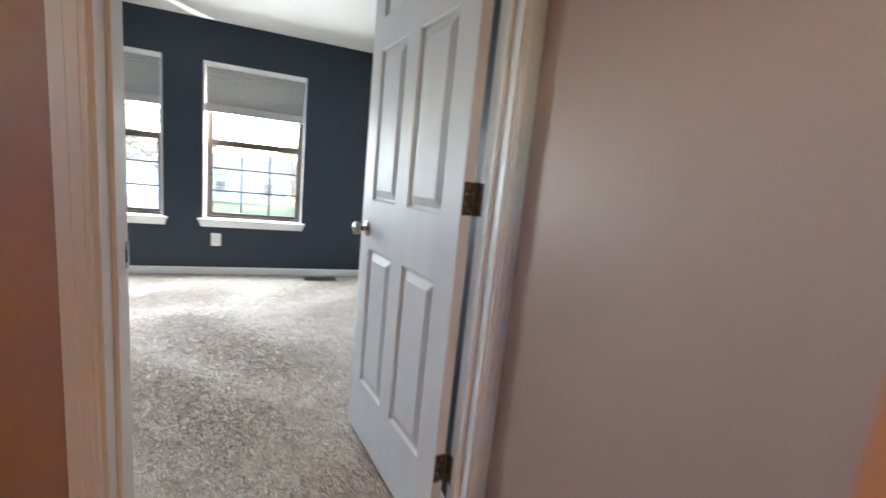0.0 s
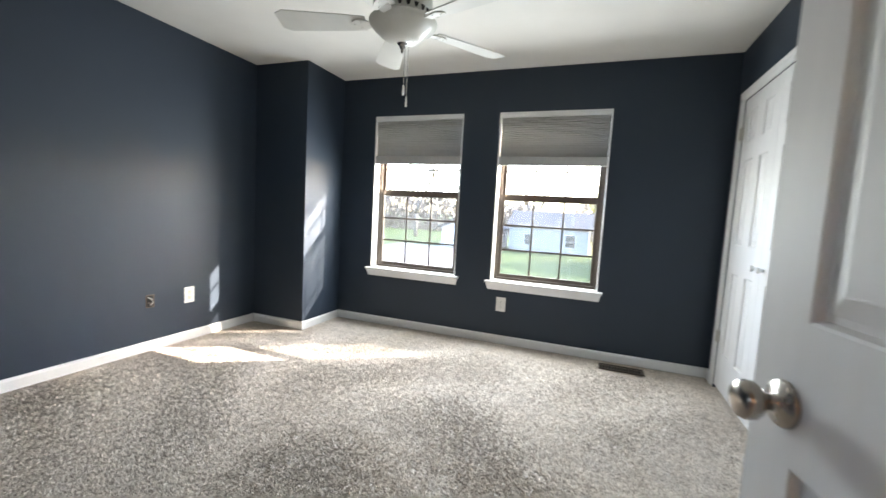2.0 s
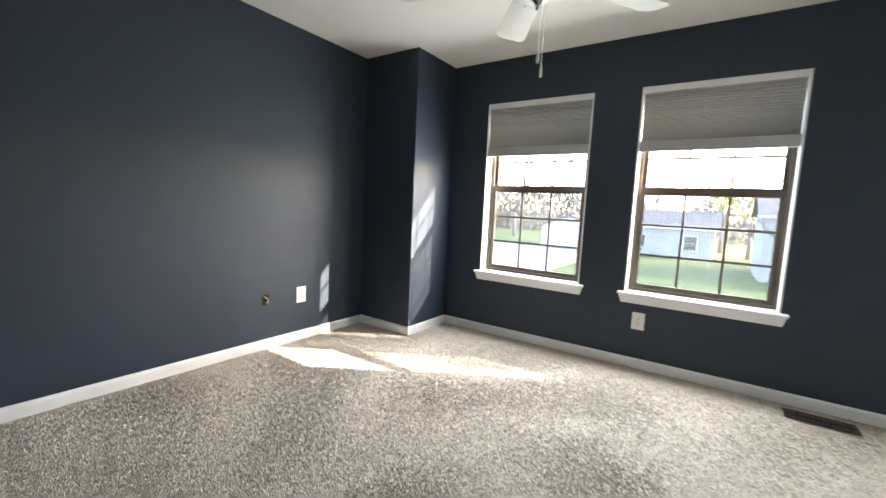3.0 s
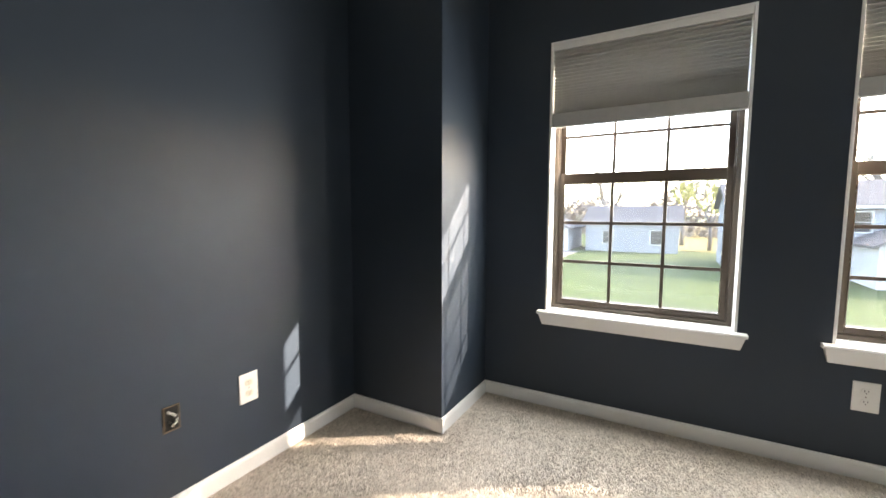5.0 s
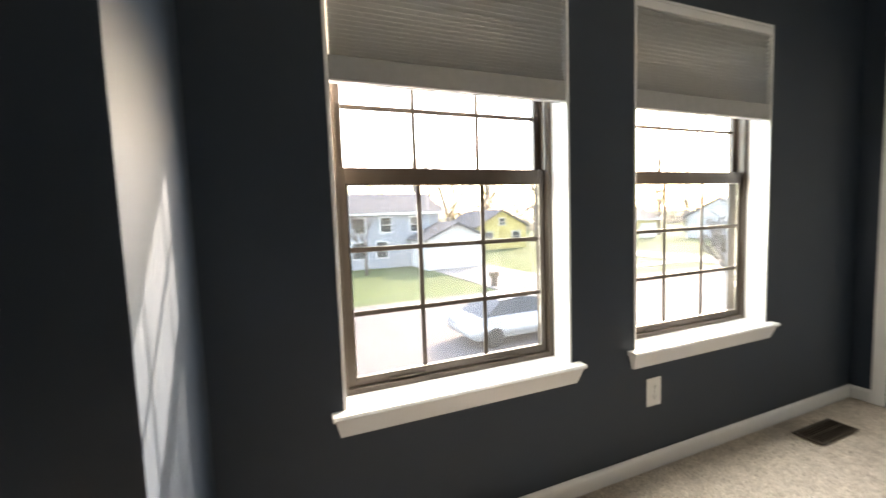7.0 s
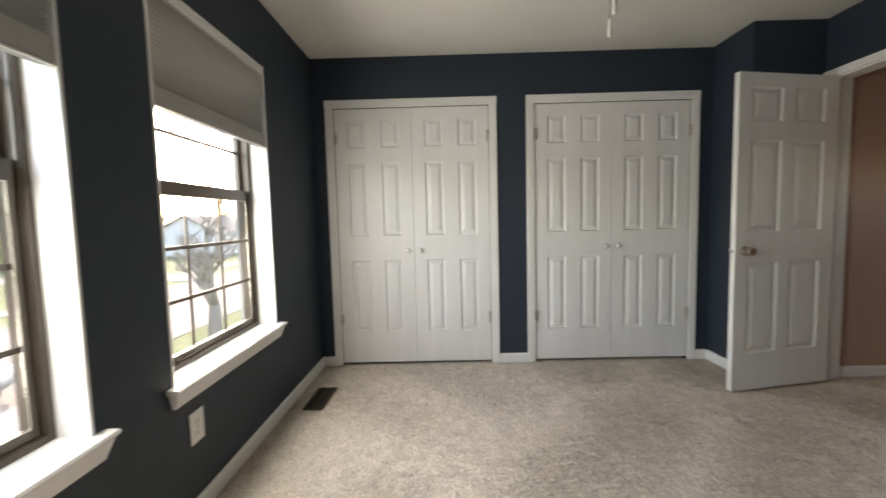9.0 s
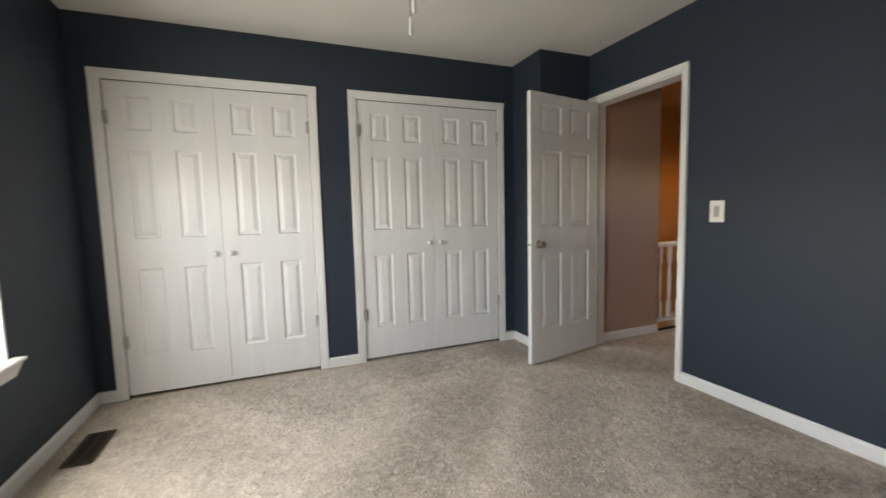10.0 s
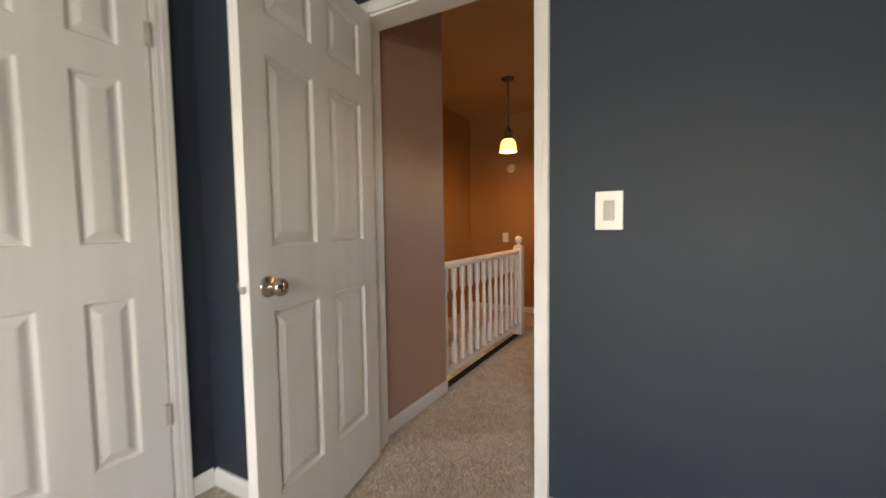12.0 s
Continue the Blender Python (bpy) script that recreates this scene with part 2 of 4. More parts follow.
def mesh_object(name, bm, material):
    bmesh.ops.recalc_face_normals(bm, faces=bm.faces[:])
    me = bpy.data.meshes.new(name)
    bm.to_mesh(me)
    bm.free()
    me.materials.append(material)
    return new(name, me)


def part(name, bm, material, parent, label=""):
    ob = mesh_object(name, bm, material)
    ob.parent = parent
    if label:
        ob["label"] = label
    return ob


def thing(name, label, category, group="", at=None):
    ob = new(name)
    if at is not None:
        ob.matrix_basis = at
    return tagged(ob, label, category, group)


def structure(name, bm, material, label, category):
    return tagged(mesh_object(name, bm, material), label, category, kind="structure")


# ---- the room: plan in metres ----
W, E, S, N = -2.59, 1.40, 1.40, 5.00      # inner faces of the bedroom walls
H = 2.44
NBX, NBY = -2.00, 4.435                   # chase in the north-west corner
SBX, SBY = 0.99, 1.885                    # chase in the south-east corner
DX0, DX1, DH = 0.129, 0.948, 2.045        # doorway
WINS = ((-1.625, -0.710), (-0.372, 0.555))
WZ0, WZ1 = 0.575, 2.072
CLOSETS = ((3.62, 4.835), (2.05, 3.265))
CH = 2.055
HALLE, HALLEND = 0.985, 0.575             # hall's east wall and its end
SWX, SWY = 2.00, -1.95                    # stairwell's far walls
HW = -0.75                                # hall's west wall

(x0, x1), (x2, x3) = WINS
structure("wall_north", boxes((W - .15, x0, N, N + .21, -.1, H), (x1, x2, N, N + .21, -.1, H), (x3, E + .8, N, N + .21, -.1, H),
          (x0, x1, N, N + .21, -.1, WZ0 - .02), (x2, x3, N, N + .21, -.1, WZ0 - .02), (x0, x1, N, N + .21, WZ1, H), (x2, x3, N, N + .21, WZ1, H)),
          NAVY, "dark navy painted wall with two windows", "wall")
structure("wall_west", boxes((W - .15, W, S - .13, N, -.1, H)), NAVY, "dark navy painted plain wall", "wall")
structure("wall_chase_north", boxes((W, NBX, NBY, N, -.1, H)), NAVY, "dark navy boxed-out corner chase", "wall")
structure("wall_chase_south", boxes((SBX, E, S, SBY, -.1, H)), NAVY, "dark navy boxed-out corner beside the door", "wall")
(a0, a1), (b0, b1) = CLOSETS
structure("wall_east", boxes((E, E + .11, SBY, b0, -.1, H), (E, E + .11, b1, a0, -.1, H), (E, E + .11, a1, N, -.1, H),
          (E, E + .11, b0, b1, CH, H), (E, E + .11, a0, a1, CH, H)), NAVY, "dark navy wall with two double closets", "wall")
structure("wall_south", boxes((W, DX0, S - .065, S, -.1, H), (DX1, E + .8, S - .065, S, -.1, H), (DX0, DX1, S - .065, S, DH, H)),
          NAVY, "dark navy painted wall with the doorway", "wall")
structure("wall_hall_north", boxes((HW, DX0, S - .13, S - .065, -.1, H), (DX1, E + .8, S - .13, S - .065, -.1, H), (DX0, DX1, S - .13, S - .065, DH, H)),
          MAUVE, "mauve beige hall wall round the doorway", "wall")
structure("wall_closet_back", boxes((E + .75, E + .8, S, N, -.1, H)), TRIM, "plain white closet back wall", "wall")
structure("wall_hall_east", boxes((HALLE, SWX + .1, HALLEND, S - .13, -2.8, H)), MAUVE, "mauve beige hall wall ending at the stairwell", "wall")
# the small opening in the west wall is unseen, added to let daylight in
structure("wall_hall_west", boxes((HW - .1, HW, SWY, -.30, -.1, H), (HW - .1, HW, .00, S - .13, -.1, H), (HW - .1, HW, -.30, .00, -.1, 1.35), (HW - .1, HW, -.30, .00, 1.65, H)), MAUVE, "mauve beige hall wall", "wall")
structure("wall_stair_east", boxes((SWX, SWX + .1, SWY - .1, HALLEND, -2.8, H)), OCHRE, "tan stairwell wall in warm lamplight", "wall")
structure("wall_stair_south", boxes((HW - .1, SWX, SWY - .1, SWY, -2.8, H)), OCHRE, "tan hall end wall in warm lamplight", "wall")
structure("ceiling", boxes((W - .15, E + .8, S - .13, N + .21, H, H + .12)), CEIL, "flat white painted bedroom ceiling", "ceiling")
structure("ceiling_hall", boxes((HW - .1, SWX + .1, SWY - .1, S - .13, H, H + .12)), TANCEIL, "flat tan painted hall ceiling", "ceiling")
structure("floor", boxes((W - .15, E + .8, S - .13, N + .21, -.25, -.006)), CARPET, "grey-beige heathered shag carpet", "floor")
structure("floor_hall", boxes((HW - .1, 1.06, SWY - .1, S - .13, -.25, -.006), (1.06, SWX, SWY - .1, -1.05, -.25, -.006)), CARPET, "grey-beige heathered carpet in the hall", "floor")

# stairs going down behind the railing
for k in range(6):
    structure("stair_step", boxes((1.06, SWX, -1.05 + .25 * k, -.80 + .25 * k, -2.8, -.006 - .185 * (k + 1))), CARPET, "carpeted stair step going down", "step")
structure("stair_landing", boxes((1.06, SWX, .45, HALLEND, -2.8, -1.30)), CARPET, "carpeted stair landing", "floor")

# baseboards: each run a board with a rounded top edge
BB, BT = 0.076, 0.013


def baseboard(xa, ya, xb, yb, nx, ny):
    """A board from a to b, standing off the wall towards (nx, ny)."""
    d = Vector((xb - xa, yb - ya, 0))
    ln = d.length
    d.normalize()
    prof = [(0, 0), (BT, 0), (BT, BB - .016), (BT - .003, BB - .006), (BT - .008, BB), (0, BB)]
    bm = bmesh.new()
    ends = []
    for t in (0, ln):
        ends.append([bm.verts.new((xa + d.x * t + nx * o, ya + d.y * t + ny * o, z)) for o, z in prof])
    n = len(prof)
    for k in range(n):
        bm.faces.new((ends[0][k], ends[0][(k + 1) % n], ends[1][(k + 1) % n], ends[1][k]))
    bm.faces.new(ends[0])
    bm.faces.new(ends[1][::-1])
    structure("baseboard", bm, TRIM, "white painted wooden baseboard along the wall", "baseboard")


CW = 0.064
baseboard(W, S + BT, W, NBY - BT, 1, 0)
baseboard(W, NBY, NBX + BT, NBY, 0, -1)
baseboard(NBX, NBY, NBX, N - BT, 1, 0)
baseboard(NBX, N, E - BT, N, 0, -1)
baseboard(E, N, E, a1 + CW, -1, 0)
baseboard(E, a0 - CW, E, b1 + CW, -1, 0)
baseboard(E, b0 - CW, E, SBY + BT, -1, 0)
baseboard(E - BT, SBY, SBX - BT, SBY, 0, 1)
baseboard(SBX, SBY, SBX, S + .02, -1, 0)
baseboard(DX0 - .042, S, W, S, 0, 1)
baseboard(HALLE, S - .15, HALLE, HALLEND, -1, 0)
baseboard(HW, S - .13, DX0 - .06, S - .13, 0, -1)
baseboard(HW, SWY, SWX, SWY, 0, 1)

# ---- casings and jambs ----


def casing_leg(u0, u1, z0, z1, face, out, axis):
    """One moulded board: stepped section, lying on the plane face of axis, proud by out."""
    bm = bmesh.new()
    s = 1 if out > 0 else -1
    for lo, hi, th in ((0.0, 1.0, 0.010), (0.16, 0.94, 0.014), (0.5, 0.94, 0.017)):
        w0, w1 = u0 + (u1 - u0) * lo, u0 + (u1 - u0) * hi
        fa, fb = sorted((face, face + s * th))
        if axis == 'x':
            box(bm, fa, fb, min(w0, w1), max(w0, w1), z0, z1, 0.0012)
        else:
            box(bm, min(w0, w1), max(w0, w1), fa, fb, z0, z1, 0.0012)
    return bm


def casing_head(u0, u1, z0, z1, face, out, axis):
    bm = bmesh.new()
    s = 1 if out > 0 else -1
    for lo, hi, th in ((0.0, 1.0, 0.0105), (0.16, 0.94, 0.0145), (0.5, 0.94, 0.0175)):
        fa, fb = sorted((face, face + s * th))
        q0, q1 = z0 + (z1 - z0) * lo, z0 + (z1 - z0) * hi
        if axis == 'x':
            box(bm, fa, fb, u0, u1, q0, q1, 0.0012)
        else:
            box(bm, u0, u1, fa, fb, q0, q1, 0.0012)
    return bm


def casing_set(name, lo, hi, top, w, face, out, axis, label):
    root = tagged(new(name), label, "door trim", kind="structure")
    part("casing_leg", casing_leg(lo, lo - w, 0, top, face, out, axis), TRIM, root)
    part("casing_leg", casing_leg(hi, hi + w, 0, top, face, out, axis), TRIM, root)
    part("casing_head", casing_head(lo - w, hi + w, top, top + w, face, out, axis), TRIM, root)
    return root


casing_set("trim_door_room", DX0 + .002, DX1 - .006, DH, .048, S, 1, 'y', "white moulded casing round the bedroom doorway")
casing_set("trim_door_hall", DX0 + .003, DX1 - .006, DH, .050, S - .13, -1, 'y', "white moulded casing on the hall side")
casing_set("trim_closet", a0, a1, CH, CW, E, -1, 'x', "white moulded casing round the closet")
casing_set("trim_closet", b0, b1, CH, CW, E, -1, 'x', "white moulded casing round the closet")
jamb = tagged(new("door_jamb"), "white painted door jamb with stop and strike plate", "door frame", kind="structure")
part("jamb_board", boxes((DX0, DX0 + .012, S - .129, S - .001, 0, DH), bevel=.0015), TRIM, jamb)
part("jamb_board", boxes((DX1 - .012, DX1, S - .129, S - .001, 0, DH), bevel=.0015), TRIM, jamb)
part("jamb_head", boxes((DX0 + .012, DX1 - .012, S - .129, S - .001, DH - .012, DH), bevel=.0015), TRIM, jamb)
part("door_stop", boxes((DX0 + .012, DX0 + .021, S - .085, S - .045, 0, DH - .012), bevel=.0015), TRIM, jamb)
part("door_stop", boxes((DX1 - .023, DX1 - .012, S - .085, S - .045, 0, DH - .012), bevel=.0015), TRIM, jamb)
strike = part("strike_plate", boxes((DX0 + .012, DX0 + .0135, S - .040, S + .002, .895, .955), bevel=.0006), NICKEL, jamb, "bright metal strike plate")
part("latch_hole", boxes((DX0 + .0133, DX0 + .0142, S - .030, S - .012, .912, .938)), DARK, strike)
for z in (.934 - .028, .934 + .012):
    part("screw", lathe([(.004, 0), (.0035, .0012), (.001, .0015)], (DX0 + .0135, S - .021, z), 'X', 10), HINGE, strike)

# ---- doors ----
PZ = ((0.245, 0.835), (1.03, 1.61), (1.725, 1.94))


def panel_mesh(u0, u1, z0, z1, th, sides=(1,)):
    """A raised-and-fielded panel; y is the depth, its face at 0 and back at th."""
    bm = bmesh.new()
    for side in sides:
        face, sgn = (0.0, 1) if side > 0 else (th, -1)
        rings = []
        for inset, dep in ((0, 0), (.004, .002), (.009, .0112), (.018, .0115), (.044, .002), (.047, .0015)):
            rings.append([bm.verts.new((x, face + sgn * dep, z)) for x, z in
                          ((u0 + inset, z0 + inset), (u1 - inset, z0 + inset), (u1 - inset, z1 - inset), (u0 + inset, z1 - inset))])
        for a, b in zip(rings, rings[1:]):
            for k in range(4):
                bm.faces.new((a[k], a[(k + 1) % 4], b[(k + 1) % 4], b[k]))
        bm.faces.new(rings[-1])
    return bm


def six_panel(parent, w, h, th, cols, sides):
    """Stiles, rails and panels of a moulded door; x from 0 to w, y from 0 (face) to th, z from 0 to h."""
    (p, q), (r, s) = cols
    for u0, u1 in ((0, p), (q, r), (s, w)):
        part("stile", boxes((u0, u1, 0, th, 0, h)), DOORW, parent)
    zs = [0] + [z for pair in PZ for z in pair] + [h]
    for z0, z1 in zip(zs[0::2], zs[1::2]):
        for u0, u1 in ((p, q), (r, s)):
            part("rail", boxes((u0, u1, 0, th, z0, z1)), DOORW, parent)
    for z0, z1 in PZ:
        for u0, u1 in ((p, q), (r, s)):
            part("panel", panel_mesh(u0, u1, z0, z1, th, sides), DOORW, parent)


KNOB = [(.033, 0), (.033, .004), (.030, .008), (.014, .010), (.0115, .016), (.0115, .026), (.019, .031), (.0265, .040), (.0275, .050), (.024, .058), (.014, .062), (.004, .063)]
SMALLKNOB = [(.010, 0), (.009, .011), (.011, .016), (.018, .022), (.020, .028), (.018, .034), (.010, .038), (.002, .0385)]


def entry_door():
    """Hinged at its own origin; local x runs to the free edge, local y through the leaf to the room-side face."""
    ang = math.atan2(.738, -.140)
    root = thing("bedroom_door", "white six-panel bedroom door standing open with nickel knob", "door", at=Matrix.Translation((.920, S + .005, .014)) @ Matrix.Rotation(ang, 4, 'Z'))
    w, h, th = .757, 2.022, .035
    six_panel(root, w, h, th, ((.105, .338), (.430, .660)), (1, -1))
    return root, w, th


edoor, dw, dth = entry_door()
part("knob", lathe(KNOB, (dw - .072, dth, .912), 'Y'), NICKEL, edoor, "round brushed nickel knob")
part("knob", lathe([(r, -h) for r, h in KNOB], (dw - .072, 0, .912), 'Y'), NICKEL, edoor, "round brushed nickel knob")
latch = part("latch_plate", boxes((dw, dw + .0012, .006, .029, .886, .938)), DOORW, edoor, "painted latch plate on the edge")
part("latch_bolt", boxes((dw + .001, dw + .011, .011, .024, .901, .923), bevel=.003), NICKEL, latch)
for z in (.28, 1.09, 1.80):
    hinge = part("hinge", boxes((-.0022, 0, .002, dth - .002, z - .045, z + .045)), HINGE, edoor, "aged bronze butt hinge")
    bm = bmesh.new()
    rod(bm, (-.004, -.004, z - .046), (-.004, -.004, z + .046), .006, .006, 10)
    part("hinge_barrel", bm, HINGE, hinge)
    for dz, dy in ((-.03, .012), (-.012, .024), (.012, .024), (.03, .012)):
        part("screw", lathe([(.0045, 0), (.004, -.001), (.001, -.0012)], (-.0022, dy, z + dz), 'X', 10), NICKEL, hinge)
    part("jamb_hinge_leaf", boxes((DX1 - .0142, DX1 - .012, S - .036, S - .002, z - .031, z + .059), (.922, DX1 - .0142, S - .0042, S - .002, z - .031, z + .059)), HINGE, jamb, "aged bronze hinge leaf on the jamb")


def closet_doors(lo, hi):
    gap, w = .004, (hi - lo) / 2 - .004
    for k, start in enumerate((hi - .003, (hi + lo) / 2 - .001)):
        root = thing("closet_door", "white six-panel closet door with small white knob, closed", "closet door", "closet doors",
                     Matrix.Translation((E + .004, start, .022)) @ Matrix.Rotation(-math.pi / 2, 4, 'Z'))
        six_panel(root, w, CH - .026, .034, ((.098, .245), (.362, .508)), (1,))
        ku = w - .048 if k == 0 else .048
        part("knob", lathe([(r, -h) for r, h in SMALLKNOB], (ku, 0, .913), 'Y', 20), TRIM, root, "small white wooden knob")
        he = .004 if k == 0 else w - .004
        for z in (.36, 1.80):
            bm = bmesh.new()
            rod(bm, (he, -.016, z - .040), (he, -.016, z + .040), .0068, .0068, 10)
            box(bm, he - .014, he + .014, -.014, .001, z - .040, z + .040)
            rod(bm, (he, -.016, z - .047), (he, -.016, z - .041), .0035, .0045, 10)
            rod(bm, (he, -.016, z + .041), (he, -.016, z + .047), .0045, .0035, 10)
            part("hinge", bm, GREYP, root, "grey metal hinge barrel")


for lo, hi in CLOSETS:
    closet_doors(lo, hi)

# ---- windows ----


def window(i, x0, x1):
    win = tagged(new("window_%d" % i), "bronze double-hung window with grilles, white reveal and sill", "window", kind="structure")
    z0, z1 = WZ0, WZ1
    # white reveal boards
    part("reveal_board", boxes((x0, x0 + .012, N - .003, N + .20, z0, z1), bevel=.001), TRIM, win)
    part("reveal_board", boxes((x1 - .012, x1, N - .003, N + .20, z0, z1), bevel=.001), TRIM, win)
    part("reveal_head", boxes((x0 + .012, x1 - .012, N - .003, N + .20, z1 - .012, z1), bevel=.001), TRIM, win)
    # stool with a rounded nose and horns, and a cut-in apron below
    sill = part("window_sill", extrude_poly([(N - .045, z0 - .016), (N - .050, z0 - .008), (N - .046, z0), (N + .20, z0 + .002), (N + .20, z0 - .019), (N - .040, z0 - .019)], x0 + .001, x1 - .001, 'YZ'), TRIM, win)
    for ha, hb in ((x0 - .038, x0 + .001), (x1 - .001, x1 + .038)):
        part("sill_horn", extrude_poly([(N - .045, z0 - .016), (N - .050, z0 - .008), (N - .046, z0), (N - .001, z0), (N - .001, z0 - .019), (N - .040, z0 - .019)], ha, hb, 'YZ'), TRIM, sill)
    bm = bmesh.new()
    top, bot = z0 - .0195, z0 - .082
    vs = [bm.verts.new(c) for c in ((x0 - .030, N - .038, top), (x1 + .030, N - .038, top), (x1 + .014, N - .016, bot), (x0 + -.014, N - .016, bot),
                                    (x0 - .030, N - .001, top), (x1 + .030, N - .001, top), (x1 + .014, N - .001, bot), (x0 - .014, N - .001, bot))]
    for f in ((0, 1, 2, 3), (7, 6, 5, 4), (0, 4, 5, 1), (1, 5, 6, 2), (2, 6, 7, 3), (3, 7, 4, 0)):
        bm.faces.new([vs[k] for k in f])
    part("apron", bm, TRIM, win)
    # outer bronze frame
    fa, fb = x0 + .012, x1 - .012
    frame_ob = part("window_frame", boxes((fa, fa + .022, N + 0.097, N + 0.180, z0, z1 - .012), (fb - .022, fb, N + 0.097, N + 0.180, z0, z1 - .012),
                    (fa + .022, fb - .022, N + 0.097, N + 0.180, z0, z0 + .022), (fa + .022, fb - .022, N + 0.097, N + 0.180, z1 - .034, z1 - .012), bevel=.0015), BRONZE, win)
    part("frame_groove", boxes((fa + .022, fa + .028, N + 0.103, N + 0.111, z0 + .022, z1 - .04), (fb - .028, fb - .022, N + 0.103, N + 0.111, z0 + .022, z1 - .04)), BRONZE, frame_ob)
    ia, ib = fa + .023, fb - .023
    for name, ya, yb, sz0, sz1, bot, tp, rows in (("lower_sash", N + 0.113, N + 0.139, z0 + .023, 1.365, .030, .058, 3), ("upper_sash", N + 0.143, N + 0.169, 1.315, z1 - .035, .046, .03, 3)):
        st = .030
        sash = part(name, boxes((ia, ia + st, ya, yb, sz0, sz1), (ib - st, ib, ya, yb, sz0, sz1), (ia + st, ib - st, ya, yb, sz0, sz0 + bot), (ia + st, ib - st, ya, yb, sz1 - tp, sz1), bevel=.002), BRONZE, win)
        ga, gb, g0, g1 = ia + st, ib - st, sz0 + bot, sz1 - tp
        ym = (ya + yb) / 2
        for k in (1, 2):
            gx = ga + (gb - ga) * k / 3
            part("muntin", boxes((gx - .0085, gx + .0085, ym - .007, ym - .002, g0, g1), bevel=.0012), BRONZE, sash)
            gz = g0 + (g1 - g0) * k / rows
            part("muntin", boxes((ga, gb, ym - .0075, ym - .0015, gz - .0085, gz + .0085), bevel=.0012), BRONZE, sash)
        pane = part("pane", boxes((ga - .004, gb + .004, ym + .002, ym + .005, g0 - .004, g1 + .004)), GLASS, sash, "clear window glass")
        pane.visible_shadow = False
        if name == "lower_sash":
            part("lift_rail", boxes((ga + .12, ga + .26, ya - .010, ya, sz0 + .004, sz0 + .012), (gb - .26, gb - .12, ya - .010, ya, sz0 + .004, sz0 + .012), bevel=.002), BRONZE, sash)
            part("glazing_bead", boxes((ga, gb, ya - .0015, ya + .004, g1 - .004, g1), (ga, gb, ya - .0015, ya + .004, g0, g0 + .004), (ga, ga + .004, ya - .0015, ya + .004, g0 + .004, g1 - .004), (gb - .004, gb, ya - .0015, ya + .004, g0 + .004, g1 - .004)), NICKEL, sash, "pale glazing bead round the glass")
    scr = part("insect_screen", boxes((fa + .02, fb - .02, N + 0.174, N + .1755, z0 + .02, 1.34)), SCREEN, win, "fine grey insect screen")
    # cellular shade
    blind = thing("cellular_shade", "pale grey cellular shade, half lowered in the window", "window blind", "cellular shades")
    ba, bb = x0 + .014, x1 - .014
    part("headrail", boxes((ba, bb, N - .002, N + .050, z1 - .046, z1 - .013), bevel=.003), TRIM, blind)
    zt, zb = z1 - .046, 1.690
    bm = bmesh.new()
    pts, z, n = [], zt, 0
    count = 21
    for k in range(count + 1):
        f = k / count
        z = zt - (zt - zb) * (f + .16 * math.sin(f * math.pi) * .6)
        pts.append((z, f))
    front, back = [], []
    for k, (z, f) in enumerate(pts):
        front.append((N + .0225, z))
        if k < count:
            zn = pts[k + 1][0]
            for f, y in ((.44, .002), (.50, .001), (.56, .002)):
                front.append((N + y, z + (zn - z) * f))
    for sgn in (0, 1):
        prev = None
        for y, z in front:
            yy = y if not sgn else 2 * (N + .024) - y
            cur = (bm.verts.new((ba + .004, yy, z)), bm.verts.new((bb - .004, yy, z)))
            if prev:
                bm.faces.new((prev[0], prev[1], cur[1], cur[0]))
            prev = cur
    part("pleated_fabric", bm, SHADE, blind)
    rail_ob = part("bottom_rail", boxes((ba, bb, N - .001, N + .047, 1.617, 1.690), bevel=.004), RAILF, blind)
    cx = (ba + bb) / 2 + .01
    part("pull_tab", boxes((cx - .020, cx + .020, N - .010, N + .002, 1.611, 1.617), bevel=.002), TRIM, rail_ob)
    part("rail_strip", boxes((ba, bb, N - .0035, N + .004, 1.611, 1.6165), bevel=.001), TRIM, rail_ob)
    part("cord_clip", boxes((cx - .02, cx + .02, N - .008, N - .002, z1 - .040, z1 - .034), bevel=.001), TRIM, blind)


window(1, *WINS[0])
window(2, *WINS[1])

# ---- plates, switch, register ----


def plate(name, label, category, m, w=.088, h=.130):
    """A bevelled wall plate; local x across, z up, facing -y."""
    root = thing(name, label, category, at=m)
    part("cover_plate", boxes((-w / 2, w / 2, -.006, -.0005, -h / 2, h / 2), bevel=.003), PLASTIC, root)
    return root


def outlet(m, label, face):
    root = plate("wall_outlet", label, "outlet", m)
    for dz in (-.0235, .0235):
        rec = part("receptacle", extrude_poly([(.0165 * math.cos(a) * (1.0 if abs(math.sin(a)) < .8 else 1.0), dz + .0145 * max(-.9, min(.9, math.sin(a) * 1.3))) for a in [2 * math.pi * k / 20 for k in range(20)]], -.0085, -.006), face, root)
        for dx, hh in ((-.006, .0045), (.006, .0035)):
            part("slot", boxes((dx - .001, dx + .001, -.0089, -.0083, dz - hh + .003, dz + hh + .003)), DARK, rec)
        part("slot", lathe([(.0023, -.0089), (.0023, -.0083)], (dx - .006, 0, dz - .007), 'Y', 10), DARK, rec)
    part("screw", lathe([(.003, -.006), (.0028, -.0072), (.001, -.0074)], (0, 0, 0), 'Y', 10), NICKEL, root)


